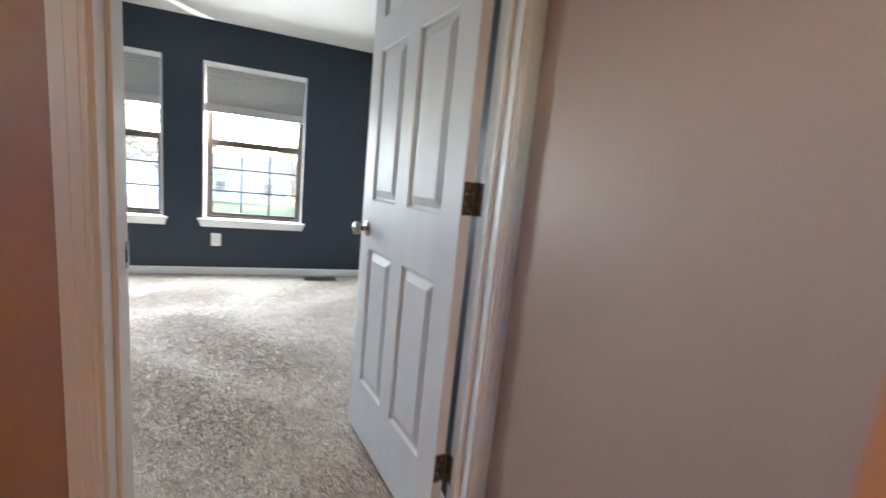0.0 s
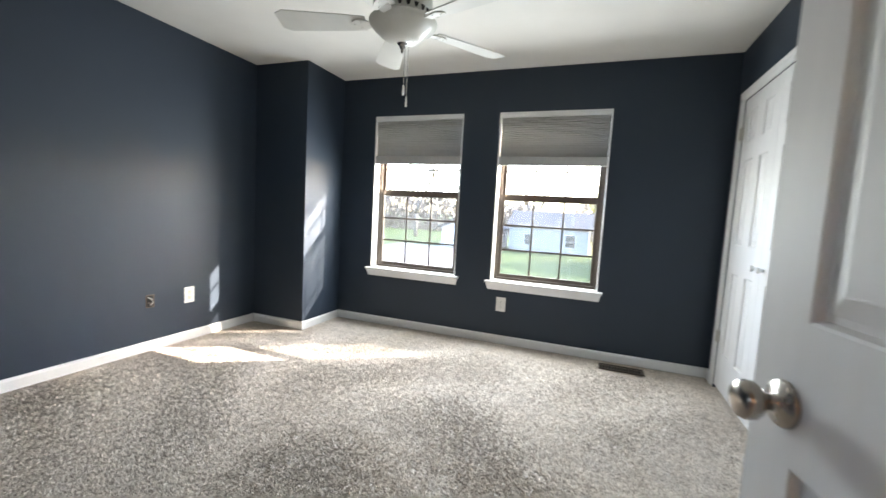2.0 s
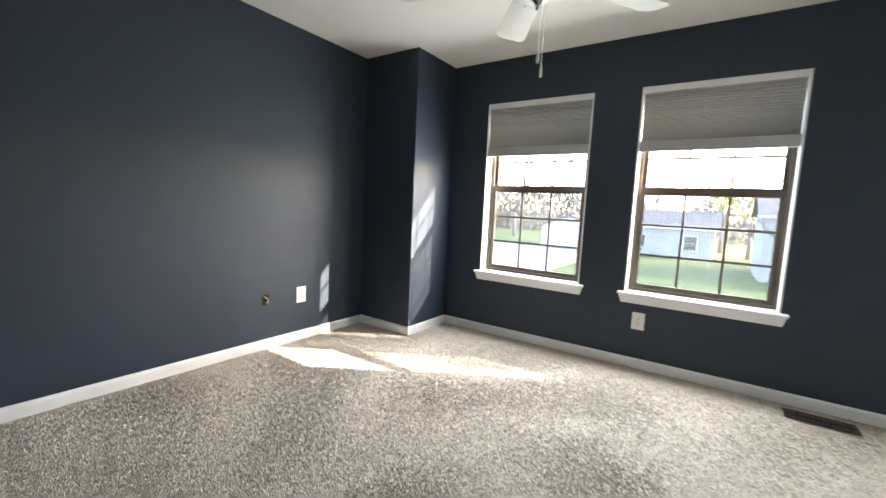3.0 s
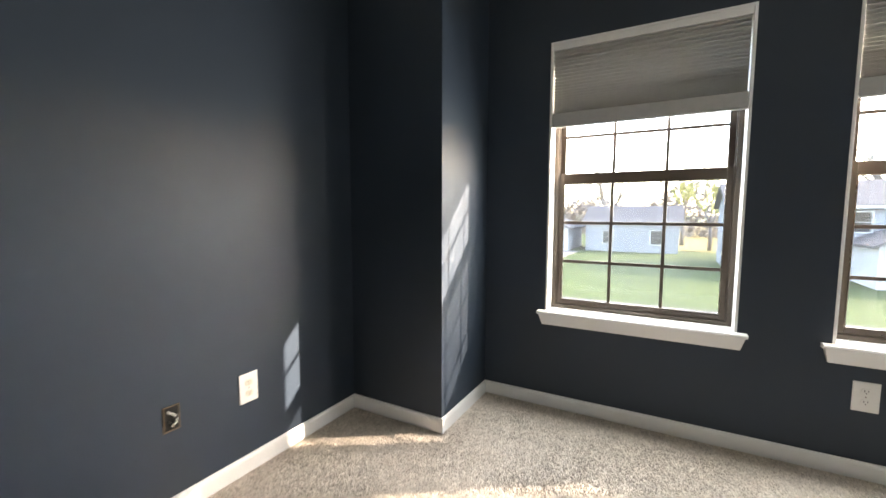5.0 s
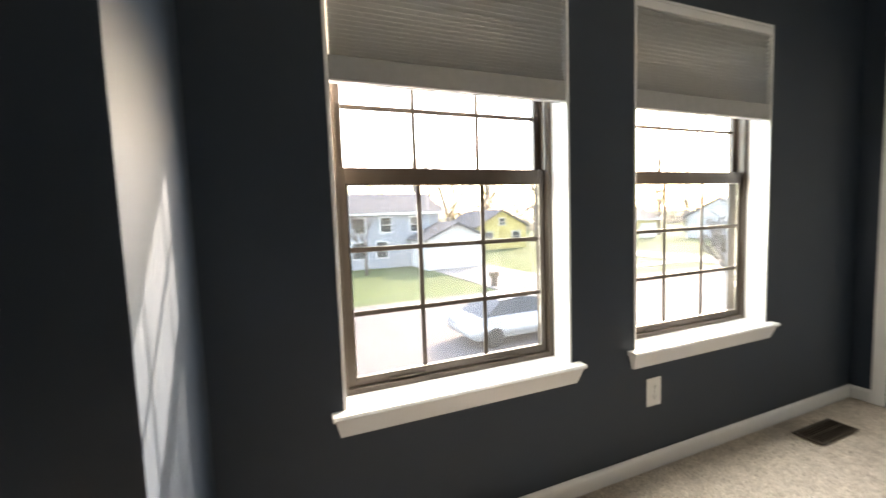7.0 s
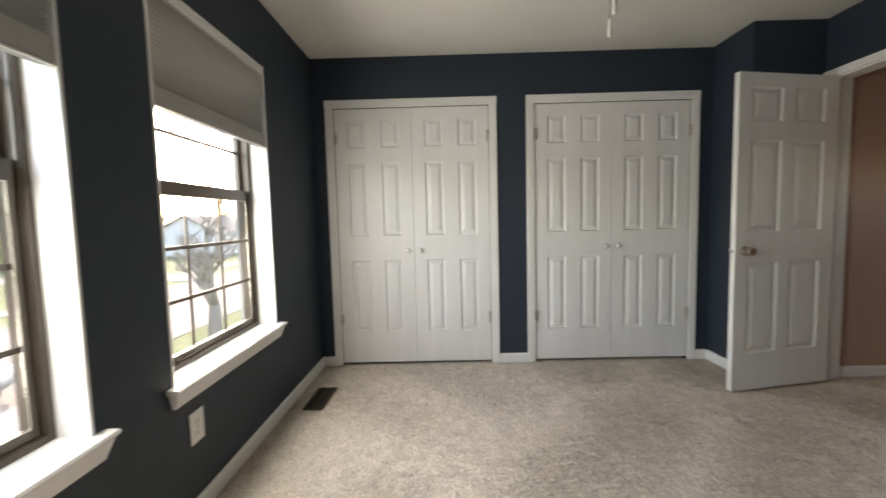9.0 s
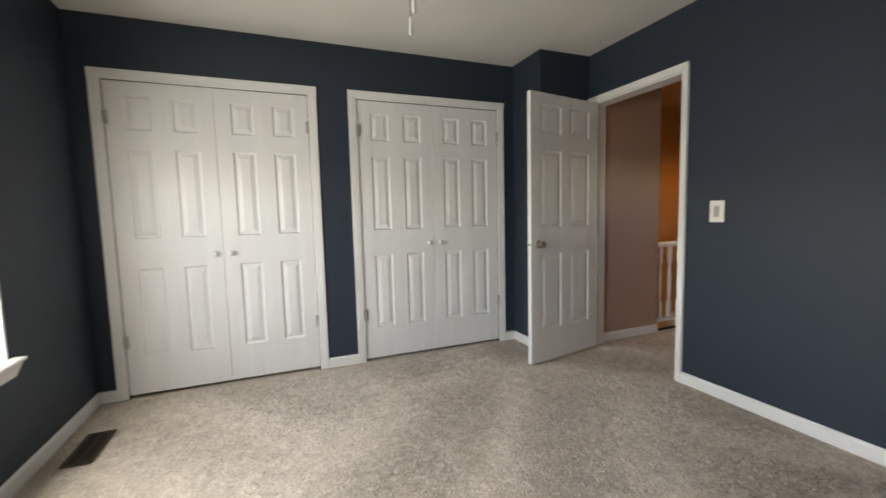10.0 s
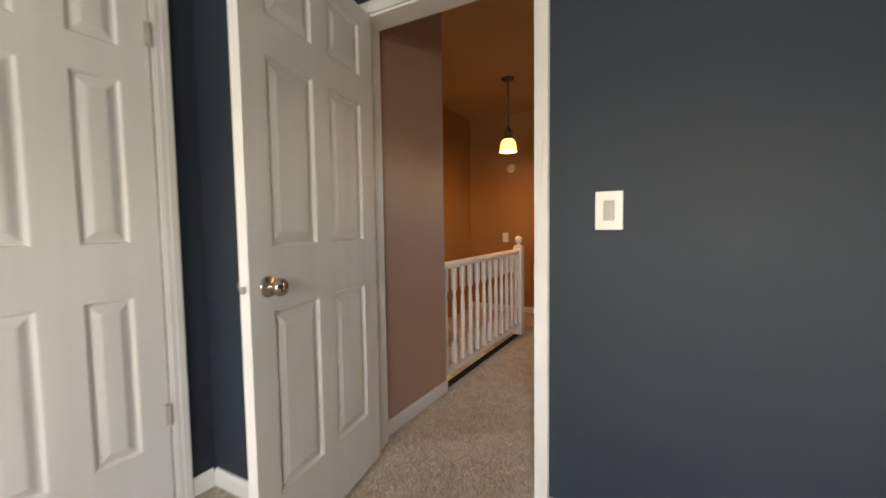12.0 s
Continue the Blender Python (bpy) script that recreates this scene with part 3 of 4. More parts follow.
outlet(pose(-.253, N, .362), "white outlet plate on the navy window wall", PLASTIC)
outlet(pose(W, 3.757, .376, 0, 0, 90), "white wall plate with ivory outlet on navy wall", IVORY)
sw = plate("light_switch", "white wall plate with grey rocker dimmer by the door", "light switch", pose(-.117, S, 1.145, 0, 0, 180))
part("rocker", boxes((-.0165, .0165, -.0095, -.006, -.033, .033), bevel=.002), GREYP, sw, "grey rocker")
part("rocker_bezel", boxes((-.0205, -.0168, -.0078, -.006, -.037, .037), (.0168, .0205, -.0078, -.006, -.037, .037), (-.0168, .0168, -.0078, -.006, .0335, .037), (-.0168, .0168, -.0078, -.006, -.037, -.0335)), PLASTIC, sw)

jb = thing("junction_box", "open wall box with loose wires and no cover", "junction box", at=pose(W, 3.443, .378, 0, 0, 90))
part("box_opening", boxes((-.026, .026, -.002, .0, -.045, .045), bevel=.001), DARK, jb)
part("box_rim", boxes((-.029, -.025, -.004, -.0005, -.048, .048), (.025, .029, -.004, -.0005, -.048, .048), (-.025, .025, -.004, -.0005, .044, .048), (-.025, .025, -.004, -.0005, -.048, -.044)), HINGE, jb)
for k, (ax, az, bx, bz) in enumerate(((-.015, .03, .012, .005), (.016, .02, -.008, -.02), (0, -.03, .014, .0), (-.012, -.01, .004, -.036))):
    bm = bmesh.new()
    rod(bm, (ax, -.004, az), ((ax + bx) / 2 + .004, -.016, (az + bz) / 2), .0028, .0028, 8)
    rod(bm, ((ax + bx) / 2 + .004, -.016, (az + bz) / 2), (bx, -.010, bz), .0028, .0034, 8)
    part("wire", bm, (PLASTIC, DARK, PLASTIC, NICKEL)[k], jb)

reg = thing("floor_register", "brown slotted metal floor register in the carpet", "floor vent", at=pose(.775, 4.83, 0.006))
part("register_frame", boxes((-.165, .165, -.065, -.050, 0, .006), (-.165, .165, .050, .065, 0, .006), (-.165, -.150, -.050, .050, 0, .006), (.150, .165, -.050, .050, 0, .006), (-.150, .150, -.003, .003, .0, .005), bevel=.0012), VENTM, reg)
part("register_well", boxes((-.150, .150, -.050, .050, -.006, -.003)), DARK, reg)
for k in range(14):
    u = -.139 + k * .0214
    for v0, v1 in ((-.050, -.003), (.003, .050)):
        bm = bmesh.new()
        sl = .006 * (1 if v0 < 0 else -1)
        q = [bm.verts.new(c) for c in ((u - .0035 - sl, v0, .001), (u + .0035 - sl, v0, .001), (u + .0035 + sl, v1, .001), (u - .0035 + sl, v1, .001), (u - .0035 - sl, v0, .005), (u + .0035 - sl, v0, .005), (u + .0035 + sl, v1, .005), (u - .0035 + sl, v1, .005))]
        for f in ((3, 2, 1, 0), (4, 5, 6, 7), (0, 1, 5, 4), (1, 2, 6, 5), (2, 3, 7, 6), (3, 0, 4, 7)):
            bm.faces.new([q[j] for j in f])
        part("louvre", bm, VENTM, reg)

# ---- ceiling fan ----
FX, FY = -.568, 3.448
fan = thing("ceiling_fan", "white five-blade ceiling fan with frosted glass bowl light", "ceiling fan", at=pose(FX, FY, 0))
part("canopy", lathe([(.075, H), (.075, H - .012), (.062, H - .040), (.014, H - .055), (.013, 2.33)], seg=32), FANW, fan)
part("motor_housing", lathe([(.03, 2.345), (.085, 2.340), (.135, 2.318), (.154, 2.285), (.154, 2.250), (.140, 2.232), (.136, 2.205), (.120, 2.182), (.06, 2.175)], seg=40), FANW, fan)
for k in range(20):
    a = 2 * math.pi * k / 20
    m = Matrix.Rotation(a, 4, 'Z')
    bm = extrude_poly([(-.014, 2.229), (.014, 2.229), (.005, 2.206), (-.005, 2.206)], .134, .1415, 'YZ')
    bmesh.ops.transform(bm, matrix=m, verts=bm.verts[:])
    part("vent_slot", bm, DARK, fan)
part("light_fitter", lathe([(.055, 2.178), (.085, 2.172), (.090, 2.162), (.06, 2.155)], seg=32), FANW, fan)
part("glass_bowl", lathe([(.176, 2.176), (.184, 2.170), (.181, 2.156), (.160, 2.132), (.134, 2.110), (.112, 2.090), (.084, 2.074), (.045, 2.064), (.012, 2.062)], seg=48), BOWL, fan, "frosted white glass bowl")
part("finial", lathe([(.028, 2.070), (.029, 2.062), (.020, 2.052), (.012, 2.040), (.007, 2.030), (.009, 2.025), (.004, 2.017), (.002, 2.013)], seg=20), NICKEL, fan, "metal finial under the bowl")
for k in range(5):
    a = radians(-18 + 72 * k)
    m = Matrix.Rotation(a, 4, 'Z') @ Matrix.Translation((0, 0, 2.162)) @ Matrix.Rotation(radians(11), 4, 'X')
    pts = [(.20, -.055), (.30, -.066), (.64, -.086), (.685, -.060), (.685, .060), (.64, .086), (.30, .066), (.20, .055)]
    bm = extrude_poly(pts, -.003, .003, 'XY')
    bmesh.ops.transform(bm, matrix=m, verts=bm.verts[:])
    blade = part("blade", bm, FANW, fan)
    bm = extrude_poly([(.10, -.022), (.15, -.014), (.19, -.030), (.25, -.040), (.275, -.022), (.285, 0), (.275, .022), (.25, .040), (.19, .030), (.15, .014), (.10, .022)], -.010, -.0035, 'XY')
    rod(bm, (.225, -.02, -.014), (.225, -.02, -.009), .006, .006, 10)
    rod(bm, (.225, .02, -.014), (.225, .02, -.009), .006, .006, 10)
    rod(bm, (.262, 0, -.014), (.262, 0, -.009), .006, .006, 10)
    rod(bm, (.11, 0, .03), (.15, 0, -.004), .012, .010, 10)
    bmesh.ops.transform(bm, matrix=m, verts=bm.verts[:])
    part("blade_iron", bm, FANW, blade)
for dx, dy, zl, sz in ((.024, -.014, 1.785, .0075), (.040, -.006, 1.725, .006)):
    bm = bmesh.new()
    rod(bm, (dx, dy, 2.065), (dx, dy, zl + .06), .0014, .0014, 6)
    for q in range(36):
        zz = zl + .06 + q * .0057
        rod(bm, (dx, dy, zz - .0015), (dx, dy, zz + .0015), .0022, .0022, 6)
    chain = part("pull_chain", bm, NICKEL, fan)
    part("chain_fob", lathe([(.003, zl + .055), (sz * .7, zl + .050), (sz, zl + .02), (sz * .9, zl + .004), (.003, zl)], (dx, dy, 0), seg=14), FANW, chain)

# ---- hall: railing, pendant, plates ----
rail = thing("stair_railing", "white painted railing with turned balusters and newel", "railing")
RX, RY0, RY1 = 1.025, HALLEND, -1.00
part("handrail", extrude_poly([(RX - .022, .805), (RX + .022, .805), (RX + .032, .822), (RX + .030, .840), (RX + .016, .852), (RX - .016, .852), (RX - .030, .840), (RX - .032, .822)], RY1 + .045, RY0, 'XZ'), TRIM, rail)
part("shoe_rail", boxes((RX - .030, RX + .030, RY1 + .045, RY0, .085, .118), bevel=.004), TRIM, rail)
# near-black strip painted in for the shadow under the shoe rail
part("shoe_rail_shade", boxes((RX - .02, RX + .034, RY1 + .045, RY0, -.25, .0)), DARK, rail, "dark strip put in as shade below the shoe rail")
BAL = [(.012, .27), (.0165, .285), (.012, .30), (.0155, .32), (.0175, .40), (.0185, .48), (.0165, .56), (.011, .62), (.0165, .635), (.011, .65)]
nb = 12
for k in range(nb):
    y = RY0 - .075 - k * (RY0 - RY1 - .16) / (nb - 1)
    bm = boxes((RX - .017, RX + .017, y - .017, y + .017, .117, .272), (RX - .017, RX + .017, y - .017, y + .017, .648, .806), bevel=.002)
    tmp = lathe(BAL, (RX, y, 0), 'Z', 12)
    me = bpy.data.meshes.new("turned")
    tmp.to_mesh(me)
    tmp.free()
    bm.from_mesh(me)
    bpy.data.meshes.remove(me)
    part("baluster", bm, TRIM, rail)
newel = part("newel_post", boxes((RX - .043, RX + .043, RY1 - .043, RY1 + .043, 0, .87), bevel=.004), TRIM, rail)
part("newel_cap", lathe([(.043, .868), (.046, .876), (.046, .884), (.022, .892), (.018, .904), (.030, .920), (.036, .940), (.033, .960), (.020, .976), (.005, .982)], (RX, RY1, 0), seg=24), TRIM, newel)
wall_rail = thing("wall_handrail", "oak handrail sloping down the stairwell wall", "handrail")
bm = bmesh.new()
rod(bm, (SWX - .06, -1.05, .88), (SWX - .06, .50, -.27), .022, .022, 14)
part("rail_bar", bm, OAK, wall_rail)
for y in (-.85, -.2, .4):
    bm = bmesh.new()
    z = .88 - (y + 1.05) * .742
    rod(bm, (SWX - .06, y, z - .02), (SWX, y, z - .06), .007, .009, 8)
    part("bracket", bm, HINGE, wall_rail)

pend = thing("pendant_lamp", "bronze pendant lamp with lit amber glass shade", "pendant lamp", at=pose(LAMP[0], LAMP[1], 0))
part("canopy", lathe([(.062, H), (.062, H - .008), (.045, H - .022), (.012, H - .028)], seg=28), HINGE, pend)
part("stem", lathe([(.006, 2.415), (.006, 1.985)], seg=12), HINGE, pend)
part("socket_cup", lathe([(.010, 2.00), (.018, 1.985), (.018, 1.965), (.030, 1.960), (.030, 1.945), (.022, 1.935), (.034, 1.905), (.040, 1.888), (.02, 1.884)], seg=24), HINGE, pend)
for s in (-1, 1):
    bm = bmesh.new()
    rod(bm, (s * .032, 0, 1.905), (s * .040, 0, 1.955), .005, .005, 8)
    rod(bm, (s * .040, 0, 1.955), (s * .014, 0, 1.985), .005, .005, 8)
    part("side_arm", bm, HINGE, pend)
bm = bmesh.new()
prof = [(.036, 1.890), (.056, 1.876), (.068, 1.850), (.073, 1.820), (.076, 1.790), (.080, 1.768)]
prof = prof + [(r - .004, h) for r, h in prof[::-1]]
rings = []
for r, h in prof:
    rings.append([bm.verts.new((r * math.cos(2 * math.pi * k / 32), r * math.sin(2 * math.pi * k / 32), h)) for k in range(32)])
for a, b in zip(rings, rings[1:] + rings[:1]):
    for k in range(32):
        f = bm.faces.new((a[k], a[(k + 1) % 32], b[(k + 1) % 32], b[k]))
        f.smooth = True
part("glass_shade", bm, LAMPGLASS, pend, "glowing amber glass shade")
hp = plate("hall_switch", "cream light switch on the tan hall wall", "light switch", pose(1.52, SWY, .93, 0, 0, 180), .075, .118)
part("toggle", boxes((-.005, .005, -.016, -.006, -.010, .012), bevel=.002), PLASTIC, hp)
ch = thing("door_chime", "small round cream detector on the tan hall wall", "smoke detector", at=pose(1.44, SWY, 1.78))
part("chime_body", lathe([(.055, .0005), (.055, .018), (.046, .028), (.010, .032)], (0, 0, 0), 'Y', 28), IVORY, ch)

# ---- outdoors, one storey below ----
G = -2.95
structure("ground", boxes((-700, 700, -700, 1500, G - 1, G)), GRASS, "green spring lawn reaching the horizon", "lawn")
structure("road", boxes((-300, 300, 14.0, 22.7, G, G + .03)), ROAD, "pale concrete street", "road")
structure("pavement", boxes((14.2, 300, 25.0, 26.3, G, G + .05)), DRIVE, "pale concrete pavement across the street", "pavement")
for xa, xb, ya, yb in ((9.2, 14.2, 22.7, 33.0), (27.5, 31.5, 22.7, 46.0), (-22.0, -9.5, 22.7, 48.0), (-4.5, 7.6, 5.3, 14.0)):
    structure("driveway", boxes((xa, xb, ya, yb, G, G + .055)), DRIVE, "pale concrete driveway", "driveway")
structure("far_field", boxes((-9, 22, 54, 230, G, G + .02)), FIELD, "dry yellow field behind the houses", "field")


def house(x, y, w, d, h, rh, wall, gable, label, wins, garage=None):
    """Faces south (-y), front wall at y; ridge along x, or towards the street when gable."""
    root = thing("house", label, "house", at=pose(x, y, G))
    part("wall", boxes((-w / 2, w / 2, 0, d, 0, h)), wall, root)
    for k in range(int(h / .24)):
        part("siding_board", extrude_poly([(-.03, k * .24 + .005), (0, k * .24 + .235), (0, k * .24 + .005)], -w / 2, w / 2, 'YZ'), wall, root)
    o = .4
    if gable:
        part("gable_wall", extrude_poly([(-w / 2, h), (w / 2, h), (0, h + rh)], .01, d, 'XZ'), wall, root)
        for s in (-1, 1):
            part("roof", extrude_poly([(s * (w / 2 + o), h - o * rh / (w / 2)), (0, h + rh), (0, h + rh + .16), (s * (w / 2 + o), h - o * rh / (w / 2) + .16)], -o, d + o, 'XZ'), SHINGLE, root)
    else:
        part("gable_wall", extrude_poly([(0, h), (d, h), (d / 2, h + rh)], -w / 2 + .01, w / 2 - .01, 'YZ'), wall, root)
        for a, b in ((-o, d / 2), (d + o, d / 2)):
            part("roof", extrude_poly([(a, h - o * rh / (d / 2)), (b, h + rh), (b, h + rh + .16), (a, h - o * rh / (d / 2) + .16)], -w / 2 - o, w / 2 + o, 'YZ'), SHINGLE, root)
        part("fascia", boxes((-w / 2 - o, w / 2 + o, -o - .02, -o, h - o * rh / (d / 2) - .05, h - o * rh / (d / 2) + .12)), TRIM, root)
    for wx, wz, ww, wh in wins:
        wn_ob = part("window", boxes((wx - ww / 2 - .08, wx + ww / 2 + .08, -.06, -.03, wz - .08, wz + wh + .08)), TRIM, root)
        for a, b in ((wz, wz + wh / 2 - .02), (wz + wh / 2 + .02, wz + wh)):
            part("pane", boxes((wx - ww / 2, wx + ww / 2, -.075, -.06, a, b)), DGLASS, wn_ob)
    if garage:
        gx, gw = garage
        gd = part("garage_door", boxes((gx - gw / 2, gx + gw / 2, -.07, -.03, .03, 2.15)), TRIM, root)
        for k in range(4):
            part("door_panel", boxes((gx - gw / 2 + .08, gx + gw / 2 - .08, -.09, -.07, .08 + k * .52, .52 + k * .52)), SIDEW, gd)
    return root


house(7.1, 37.0, 8.8, 8, 4.65, 1.6, SIDEB, False, "pale blue two-storey house with grey roof", [(-2.8, .9, .9, 1.3), (-.8, .9, .9, 1.3), (-2.6, 3.0, .9, 1.2), (-.4, 3.0, .9, 1.2), (2.2, 3.0, .9, 1.2)])
house(11.4, 33.0, 5.0, 4, 2.4, 1.15, SIDEW, True, "white garage wing with gabled roof", [], (0, 3.8))
house(23.2, 46.0, 6.6, 9, 2.8, 1.8, SIDEY, True, "pale yellow house with wide gable", [(-1.9, .9, 1.1, 1.2), (1.9, .9, 1.1, 1.2), (0, 2.9, .8, .8)])
house(45.0, 47.0, 10.0, 8, 2.8, 1.8, SIDEY, False, "pale yellow single-storey house", [(-3, .9, 1.2, 1.2), (0, .9, 1.2, 1.2)], (3.2, 3.2))
house(-4.6, 50.0, 9.0, 8, 3.2, 1.6, SIDEB, False, "low pale blue house with grey roof", [(-2.2, .9, 1.0, 1.3), (2.5, .9, 1.1, 1.4)])
house(-14.0, 48.5, 6.6, 8, 2.5, 1.3, SIDEW, True, "white gabled garage house at the drive's end", [], (0, 4.4))
house(56.0, 34.0, 10.0, 9, 3.0, 2.2, SIDEW, False, "white single-storey house down the street", [(-3, .9, 1.2, 1.2), (1, .9, 1.2, 1.2)])


def tree(x, y, height, spread, seed, label, leaves=0, lean=0.0, fork=1.6, r0=None, bark=None):
    # trees past 50 m take the bark with haze mixed into its tone
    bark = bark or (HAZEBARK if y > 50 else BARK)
    rng = random.Random(seed)
    root = thing("tree", label, "tree", at=pose(x, y, G))
    trunk, crown = bmesh.new(), bmesh.new()
    tips = []

    def grow(p, d, ln, r, depth):
        q = p + d * ln
        rod(trunk if depth < 2 else crown, p, q, r, r * .72, 7 if depth < 2 else 4)
        if depth >= 5:
            tips.append(q)
            return
        for _ in range(3 if depth < 2 else 2 + (rng.random() < .5)):
            nd = (d + Vector((rng.uniform(-1, 1), rng.uniform(-1, 1), rng.uniform(-.1, .7))) * spread).normalized()
            grow(q, nd, ln * rng.uniform(.62, .85), r * .62, depth + 1)
        tips.append(q)

    grow(Vector((0, 0, -.05)), Vector((lean, 0, 1)).normalized(), fork, r0 or height * .022, 0)
    part("trunk", trunk, bark, root)
    for _ in range(leaves):
        c = rng.choice(tips) + Vector((rng.gauss(0, .22), rng.gauss(0, .22), rng.gauss(0, .18)))
        u = Vector((rng.gauss(0, 1), rng.gauss(0, 1), rng.gauss(0, 1))).normalized() * .07
        v = u.orthogonal().normalized() * .045
        crown.faces.new([crown.verts.new(c + k) for k in (u, v, -u, -v)])
    part("crown", crown, BUD if leaves else bark, root)
    return root


tree(12.2, 12.3, 6.5, 1.15, 3, "bare forked street tree on the near lawn", 0, .06, 1.35, .27, HAZEBARK)
tree(4.2, 33.5, 6, .6, 5, "bare young tree before the pale blue house", 0, 0, 1.5)
tree(3.0, 56, 11, .55, 8, "budding tree with yellow-green spring leaves", 1500, 0, 2.6)
tree(0.5, 63, 13, .55, 11, "tall budding tree behind the houses", 1300, 0, 3.2)
tree(8.5, 60, 13, .55, 13, "tall budding tree behind the field", 1100, 0, 3.2)
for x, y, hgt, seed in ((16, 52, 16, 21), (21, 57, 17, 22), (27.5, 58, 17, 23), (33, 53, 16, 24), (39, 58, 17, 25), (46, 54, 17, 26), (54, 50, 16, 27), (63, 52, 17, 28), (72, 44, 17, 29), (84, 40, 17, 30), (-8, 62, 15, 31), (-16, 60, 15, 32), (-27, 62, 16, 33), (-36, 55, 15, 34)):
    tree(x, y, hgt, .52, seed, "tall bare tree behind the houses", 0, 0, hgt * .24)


def conifer(x, y, h, seed):
    rng = random.Random(seed)
    root = thing("conifer", "dark green conifer behind the houses", "tree", at=pose(x, y, G))
    bm = bmesh.new()
    rod(bm, (0, 0, -.05), (0, 0, h), .16, .02, 8)
    part("trunk", bm, BARK, root)
    bm = bmesh.new()
    for _ in range(1600):
        f = rng.random() ** .7
        z = .6 + f * (h - .6)
        r = (1 - f) * h * .24 + .05
        a = rng.uniform(0, 6.283)
        rr = r * rng.uniform(.35, 1.05)
        c = Vector((rr * math.cos(a), rr * math.sin(a), z - rr * .25))
        o = Vector((math.cos(a), math.sin(a), -.3)) * rng.uniform(.18, .32)
        s = Vector((-math.sin(a), math.cos(a), rng.uniform(-.3, .3))) * .11
        bm.faces.new([bm.verts.new(c + k) for k in (o, s, -o * .6, -s)])
    part("crown", bm, CONIFER, root)


conifer(-21.5, 71, 13.5, 2)
conifer(24.0, 62, 11, 4)
conifer(31, 64, 10, 6)


# faint emission stands in for the haze of distance over the woods
WOODS = glow_material("haze_glow_far_woods", (0.92, 0.90, 0.88), 0.005)
WOODS.node_tree.nodes["Principled BSDF"].inputs["Base Color"].default_value = (0.14, 0.125, 0.11, 1)


def hedge_row():
    rng = random.Random(9)
    bm = bmesh.new()
    for _ in range(30000):
        x = rng.uniform(-130, 190)
        top = 8.0 + 2.2 * math.sin(x * .13) + 1.4 * math.sin(x * .41 + 1)
        c = Vector((x, rng.uniform(84, 96), G + rng.random() ** 1.3 * top))
        u = Vector((rng.gauss(0, .5), rng.gauss(0, .3), rng.gauss(0, 1))).normalized() * rng.uniform(.3, .9)
        v = u.orthogonal().normalized() * rng.uniform(.12, .35)
        bm.faces.new([bm.verts.new(c + k) for k in (u, v, -u, -v)])
    ob = mesh_object("far_woods", bm, WOODS)
    tagged(ob, "distant line of bare grey-brown woods", "woods", kind="stuff")


hedge_row()


def car(x, y, turn):
    root = thing("parked_car", "silver sedan parked by the street", "car", at=pose(x, y, G + .03, 0, 0, turn))
    lower = [(-2.2, .35), (-2.25, .62), (-2.15, .88), (-1.5, .97), (1.0, .95), (1.9, .86), (2.2, .66), (2.22, .38), (1.9, .26), (-1.9, .26)]
    bm = extrude_poly(lower, -.88, .88, 'XZ')
    bmesh.ops.bevel(bm, geom=bm.edges[:], offset=.07, segments=3, affect='EDGES')
    for f in bm.faces:
        f.smooth = True
    body = part("body", bm, CARP, root)
    bm = bmesh.new()
    lo = [(-1.75, .93), (-1.05, 1.36), (-.2, 1.43), (.45, 1.36), (1.2, .92)]
    a = [bm.verts.new((px, -.80 + (pz - .93) * .38, pz)) for px, pz in lo]
    b = [bm.verts.new((px, .80 - (pz - .93) * .38, pz)) for px, pz in lo]
    n = len(lo)
    for k in range(n):
        bm.faces.new((a[k], a[(k + 1) % n], b[(k + 1) % n], b[k]))
    bm.faces.new(a[::-1])
    bm.faces.new(b)
    part("cabin_glass", bm, DGLASS, root, "dark car windows")
    bm = extrude_poly([(-1.02, 1.372), (-.2, 1.442), (.42, 1.372), (.42, 1.40), (-.2, 1.47), (-1.02, 1.40)], -.60, .60, 'XZ')
    part("roof", bm, CARP, root)
    for wx in (-1.4, 1.4):
        for s in (-1, 1):
            wheel = part("wheel", lathe([(.22, s * .70), (.31, s * .70), (.325, s * .74), (.325, s * .86), (.30, s * .90), (.21, s * .90)], (wx, 0, .325), 'Y', 24), RUBBER, root)
            part("rim", lathe([(.21, s * .86), (.20, s * .895), (.06, s * .885), (.03, s * .90)], (wx, 0, .325), 'Y', 20), NICKEL, wheel)
    for s in (-1, 1):
        part("headlight", boxes((2.10, 2.215, s * .62 - .16, s * .62 + .16, .64, .76), bevel=.02), PLASTIC, root)
    return root


car(5.6, 15.4, 3)
mb = thing("mailbox", "dark kerbside mailbox on a post", "mailbox", at=pose(9.6, 24.0, G))
part("post", boxes((-.14, .14, -.14, .14, 0, .62), bevel=.01), BARK, mb)
part("letter_box", extrude_poly([(-.19, .62), (.19, .62), (.19, .80), (.12, .90), (-.12, .90), (-.19, .80)], -.28, .28, 'XZ'), HINGE, mb)

# ---- carpet pile ----


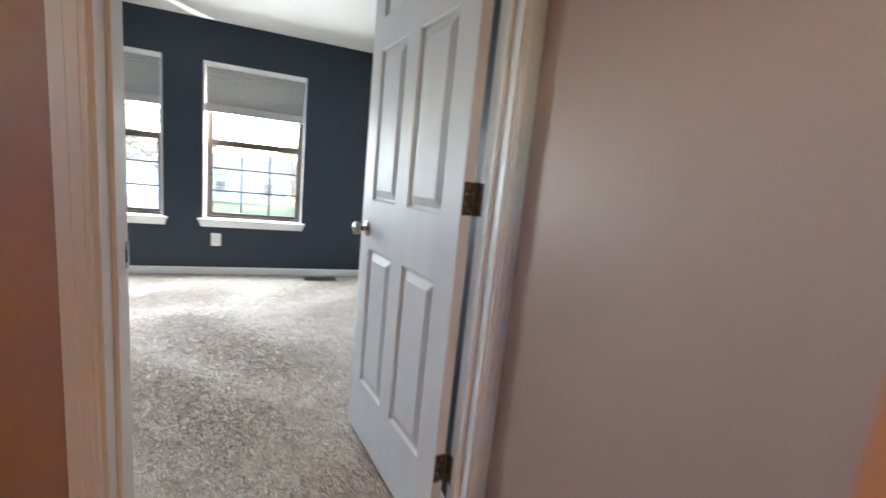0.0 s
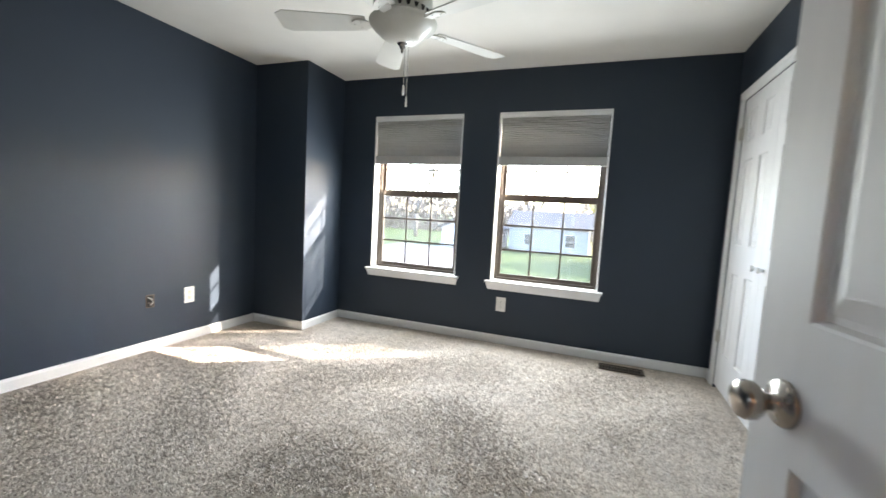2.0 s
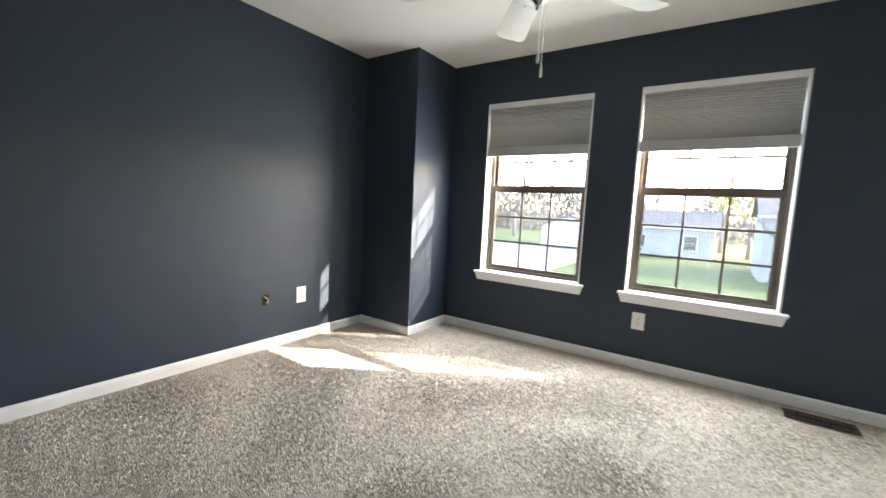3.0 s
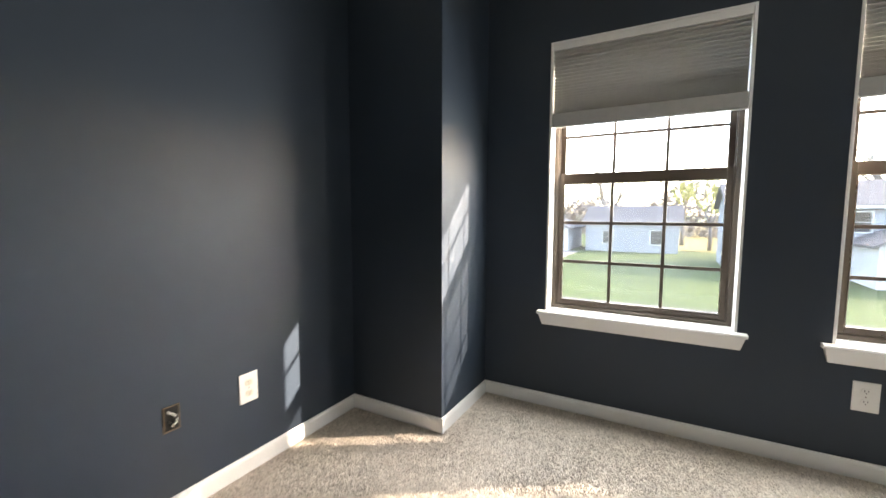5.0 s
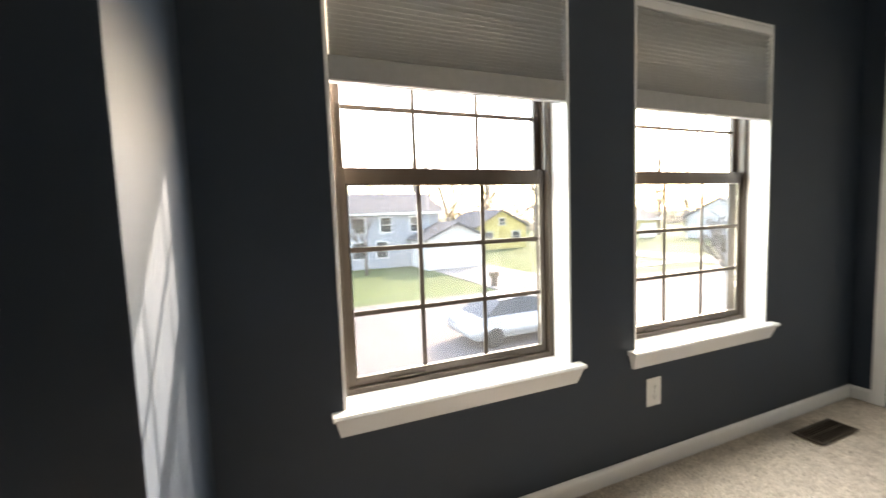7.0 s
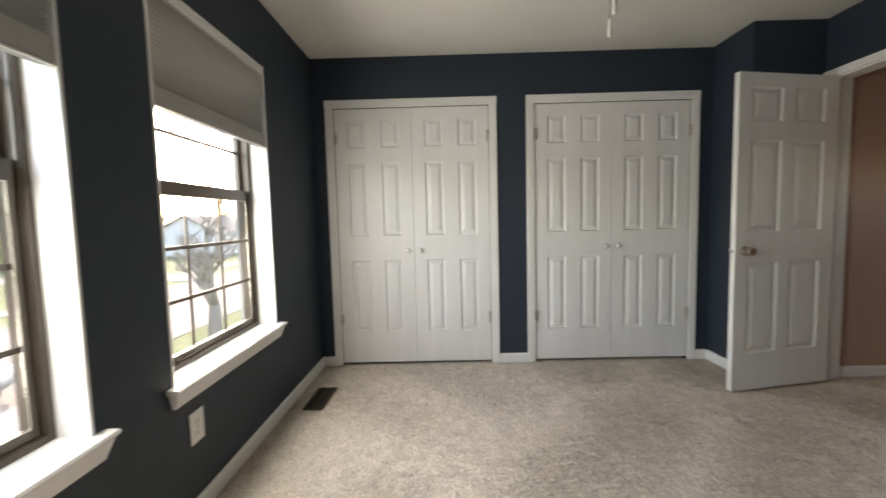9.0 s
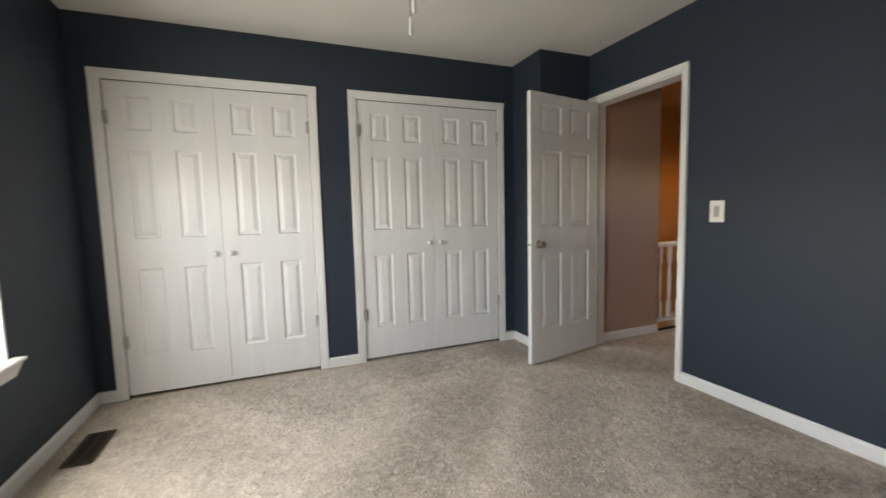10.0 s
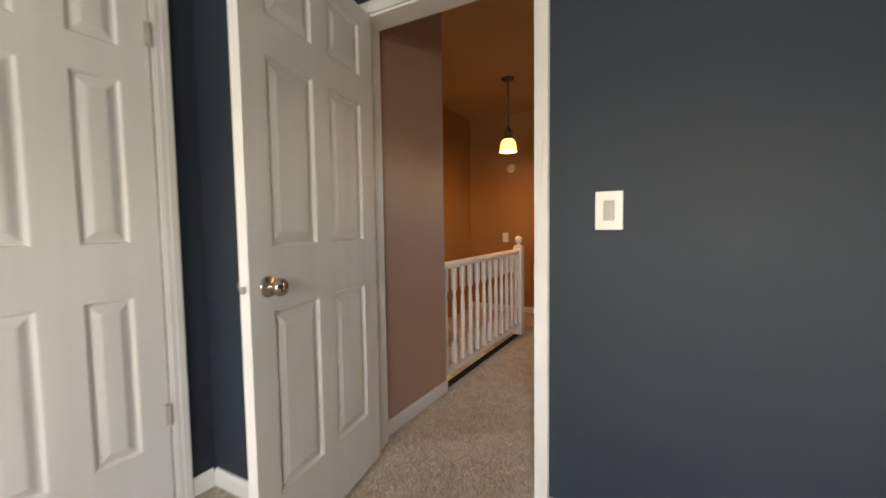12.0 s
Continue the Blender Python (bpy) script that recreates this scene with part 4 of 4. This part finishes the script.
def pile(name, x0, x1, y0, y1, density, label, seed, keep_out=()):
    rng = np.random.default_rng(seed)
    n = int((x1 - x0) * (y1 - y0) * density)
    x, y = rng.uniform(x0, x1, n), rng.uniform(y0, y1, n)
    ok = np.ones(n, bool)
    for a, b, c, d in keep_out:
        ok &= ~((x > a) & (x < b) & (y > c) & (y < d))
    x, y = x[ok], y[ok]
    n = len(x)
    flow = 2.2 * np.sin(x * 3.1 + 1.7 * np.sin(y * 2.3)) + 1.8 * np.sin(y * 4.3 + 1.3 * np.sin(x * 3.7)) + rng.normal(0, 1.1, n)

    def patches(cell):
        """Smooth random values over the floor, one knot a cell."""
        gx, gy = (x - x0) / cell, (y - y0) / cell
        ix, iy = gx.astype(int), gy.astype(int)
        g = rng.uniform(0, 1, (ix.max() + 2, iy.max() + 2))
        fx, fy = gx - ix, gy - iy
        fx, fy = fx * fx * (3 - 2 * fx), fy * fy * (3 - 2 * fy)
        return g[ix, iy] * (1 - fx) * (1 - fy) + g[ix + 1, iy] * fx * (1 - fy) + g[ix, iy + 1] * (1 - fx) * fy + g[ix + 1, iy + 1] * fx * fy

    tall = .75 * patches(.011) + .25 * patches(.035)
    flow = flow * .8 + 3.1 * patches(.016)
    lean = rng.uniform(.004, .012, n)
    h = rng.uniform(.005, .009, n) + .005 * tall
    r = rng.uniform(.0022, .0042, n)
    turn = rng.uniform(0, 6.283, n)
    v = np.zeros((n, 4, 3))
    for k in range(3):
        a = turn + k * 2.0944
        v[:, k, 0], v[:, k, 1], v[:, k, 2] = x + r * np.cos(a), y + r * np.sin(a), -.008
    v[:, 3, 0], v[:, 3, 1], v[:, 3, 2] = x + lean * np.cos(flow), y + lean * np.sin(flow), -.006 + h
    base = np.arange(n)[:, None, None] * 4
    tri = np.array([[0, 1, 3], [1, 2, 3], [2, 0, 3]])[None] + base
    me = bpy.data.meshes.new(name)
    me.vertices.add(n * 4)
    me.vertices.foreach_set("co", v.ravel())
    me.loops.add(n * 9)
    me.loops.foreach_set("vertex_index", tri.ravel().astype(np.int32))
    me.polygons.add(n * 3)
    me.polygons.foreach_set("loop_start", np.arange(0, n * 9, 3, dtype=np.int32))
    me.update(calc_edges=True)
    me.materials.append(PILE)
    tagged(new(name, me), label, "carpet", kind="stuff")


pile("carpet_pile", W + BT, E - .002, S, N - BT, 20000, "grey-beige heathered shag carpet pile", 4,
     ((W, NBX, NBY, N), (SBX, E, S, SBY), (.61, .94, 4.765, 4.895)))
pile("carpet_pile", DX0 + .02, DX1 - .02, S - .13, S, 24000, "grey-beige carpet pile in the doorway", 5)
pile("carpet_pile", HW, 1.0, SWY, S - .13, 18000, "grey-beige carpet pile in the hall", 6, ((HALLE, 2, HALLEND, 2),))
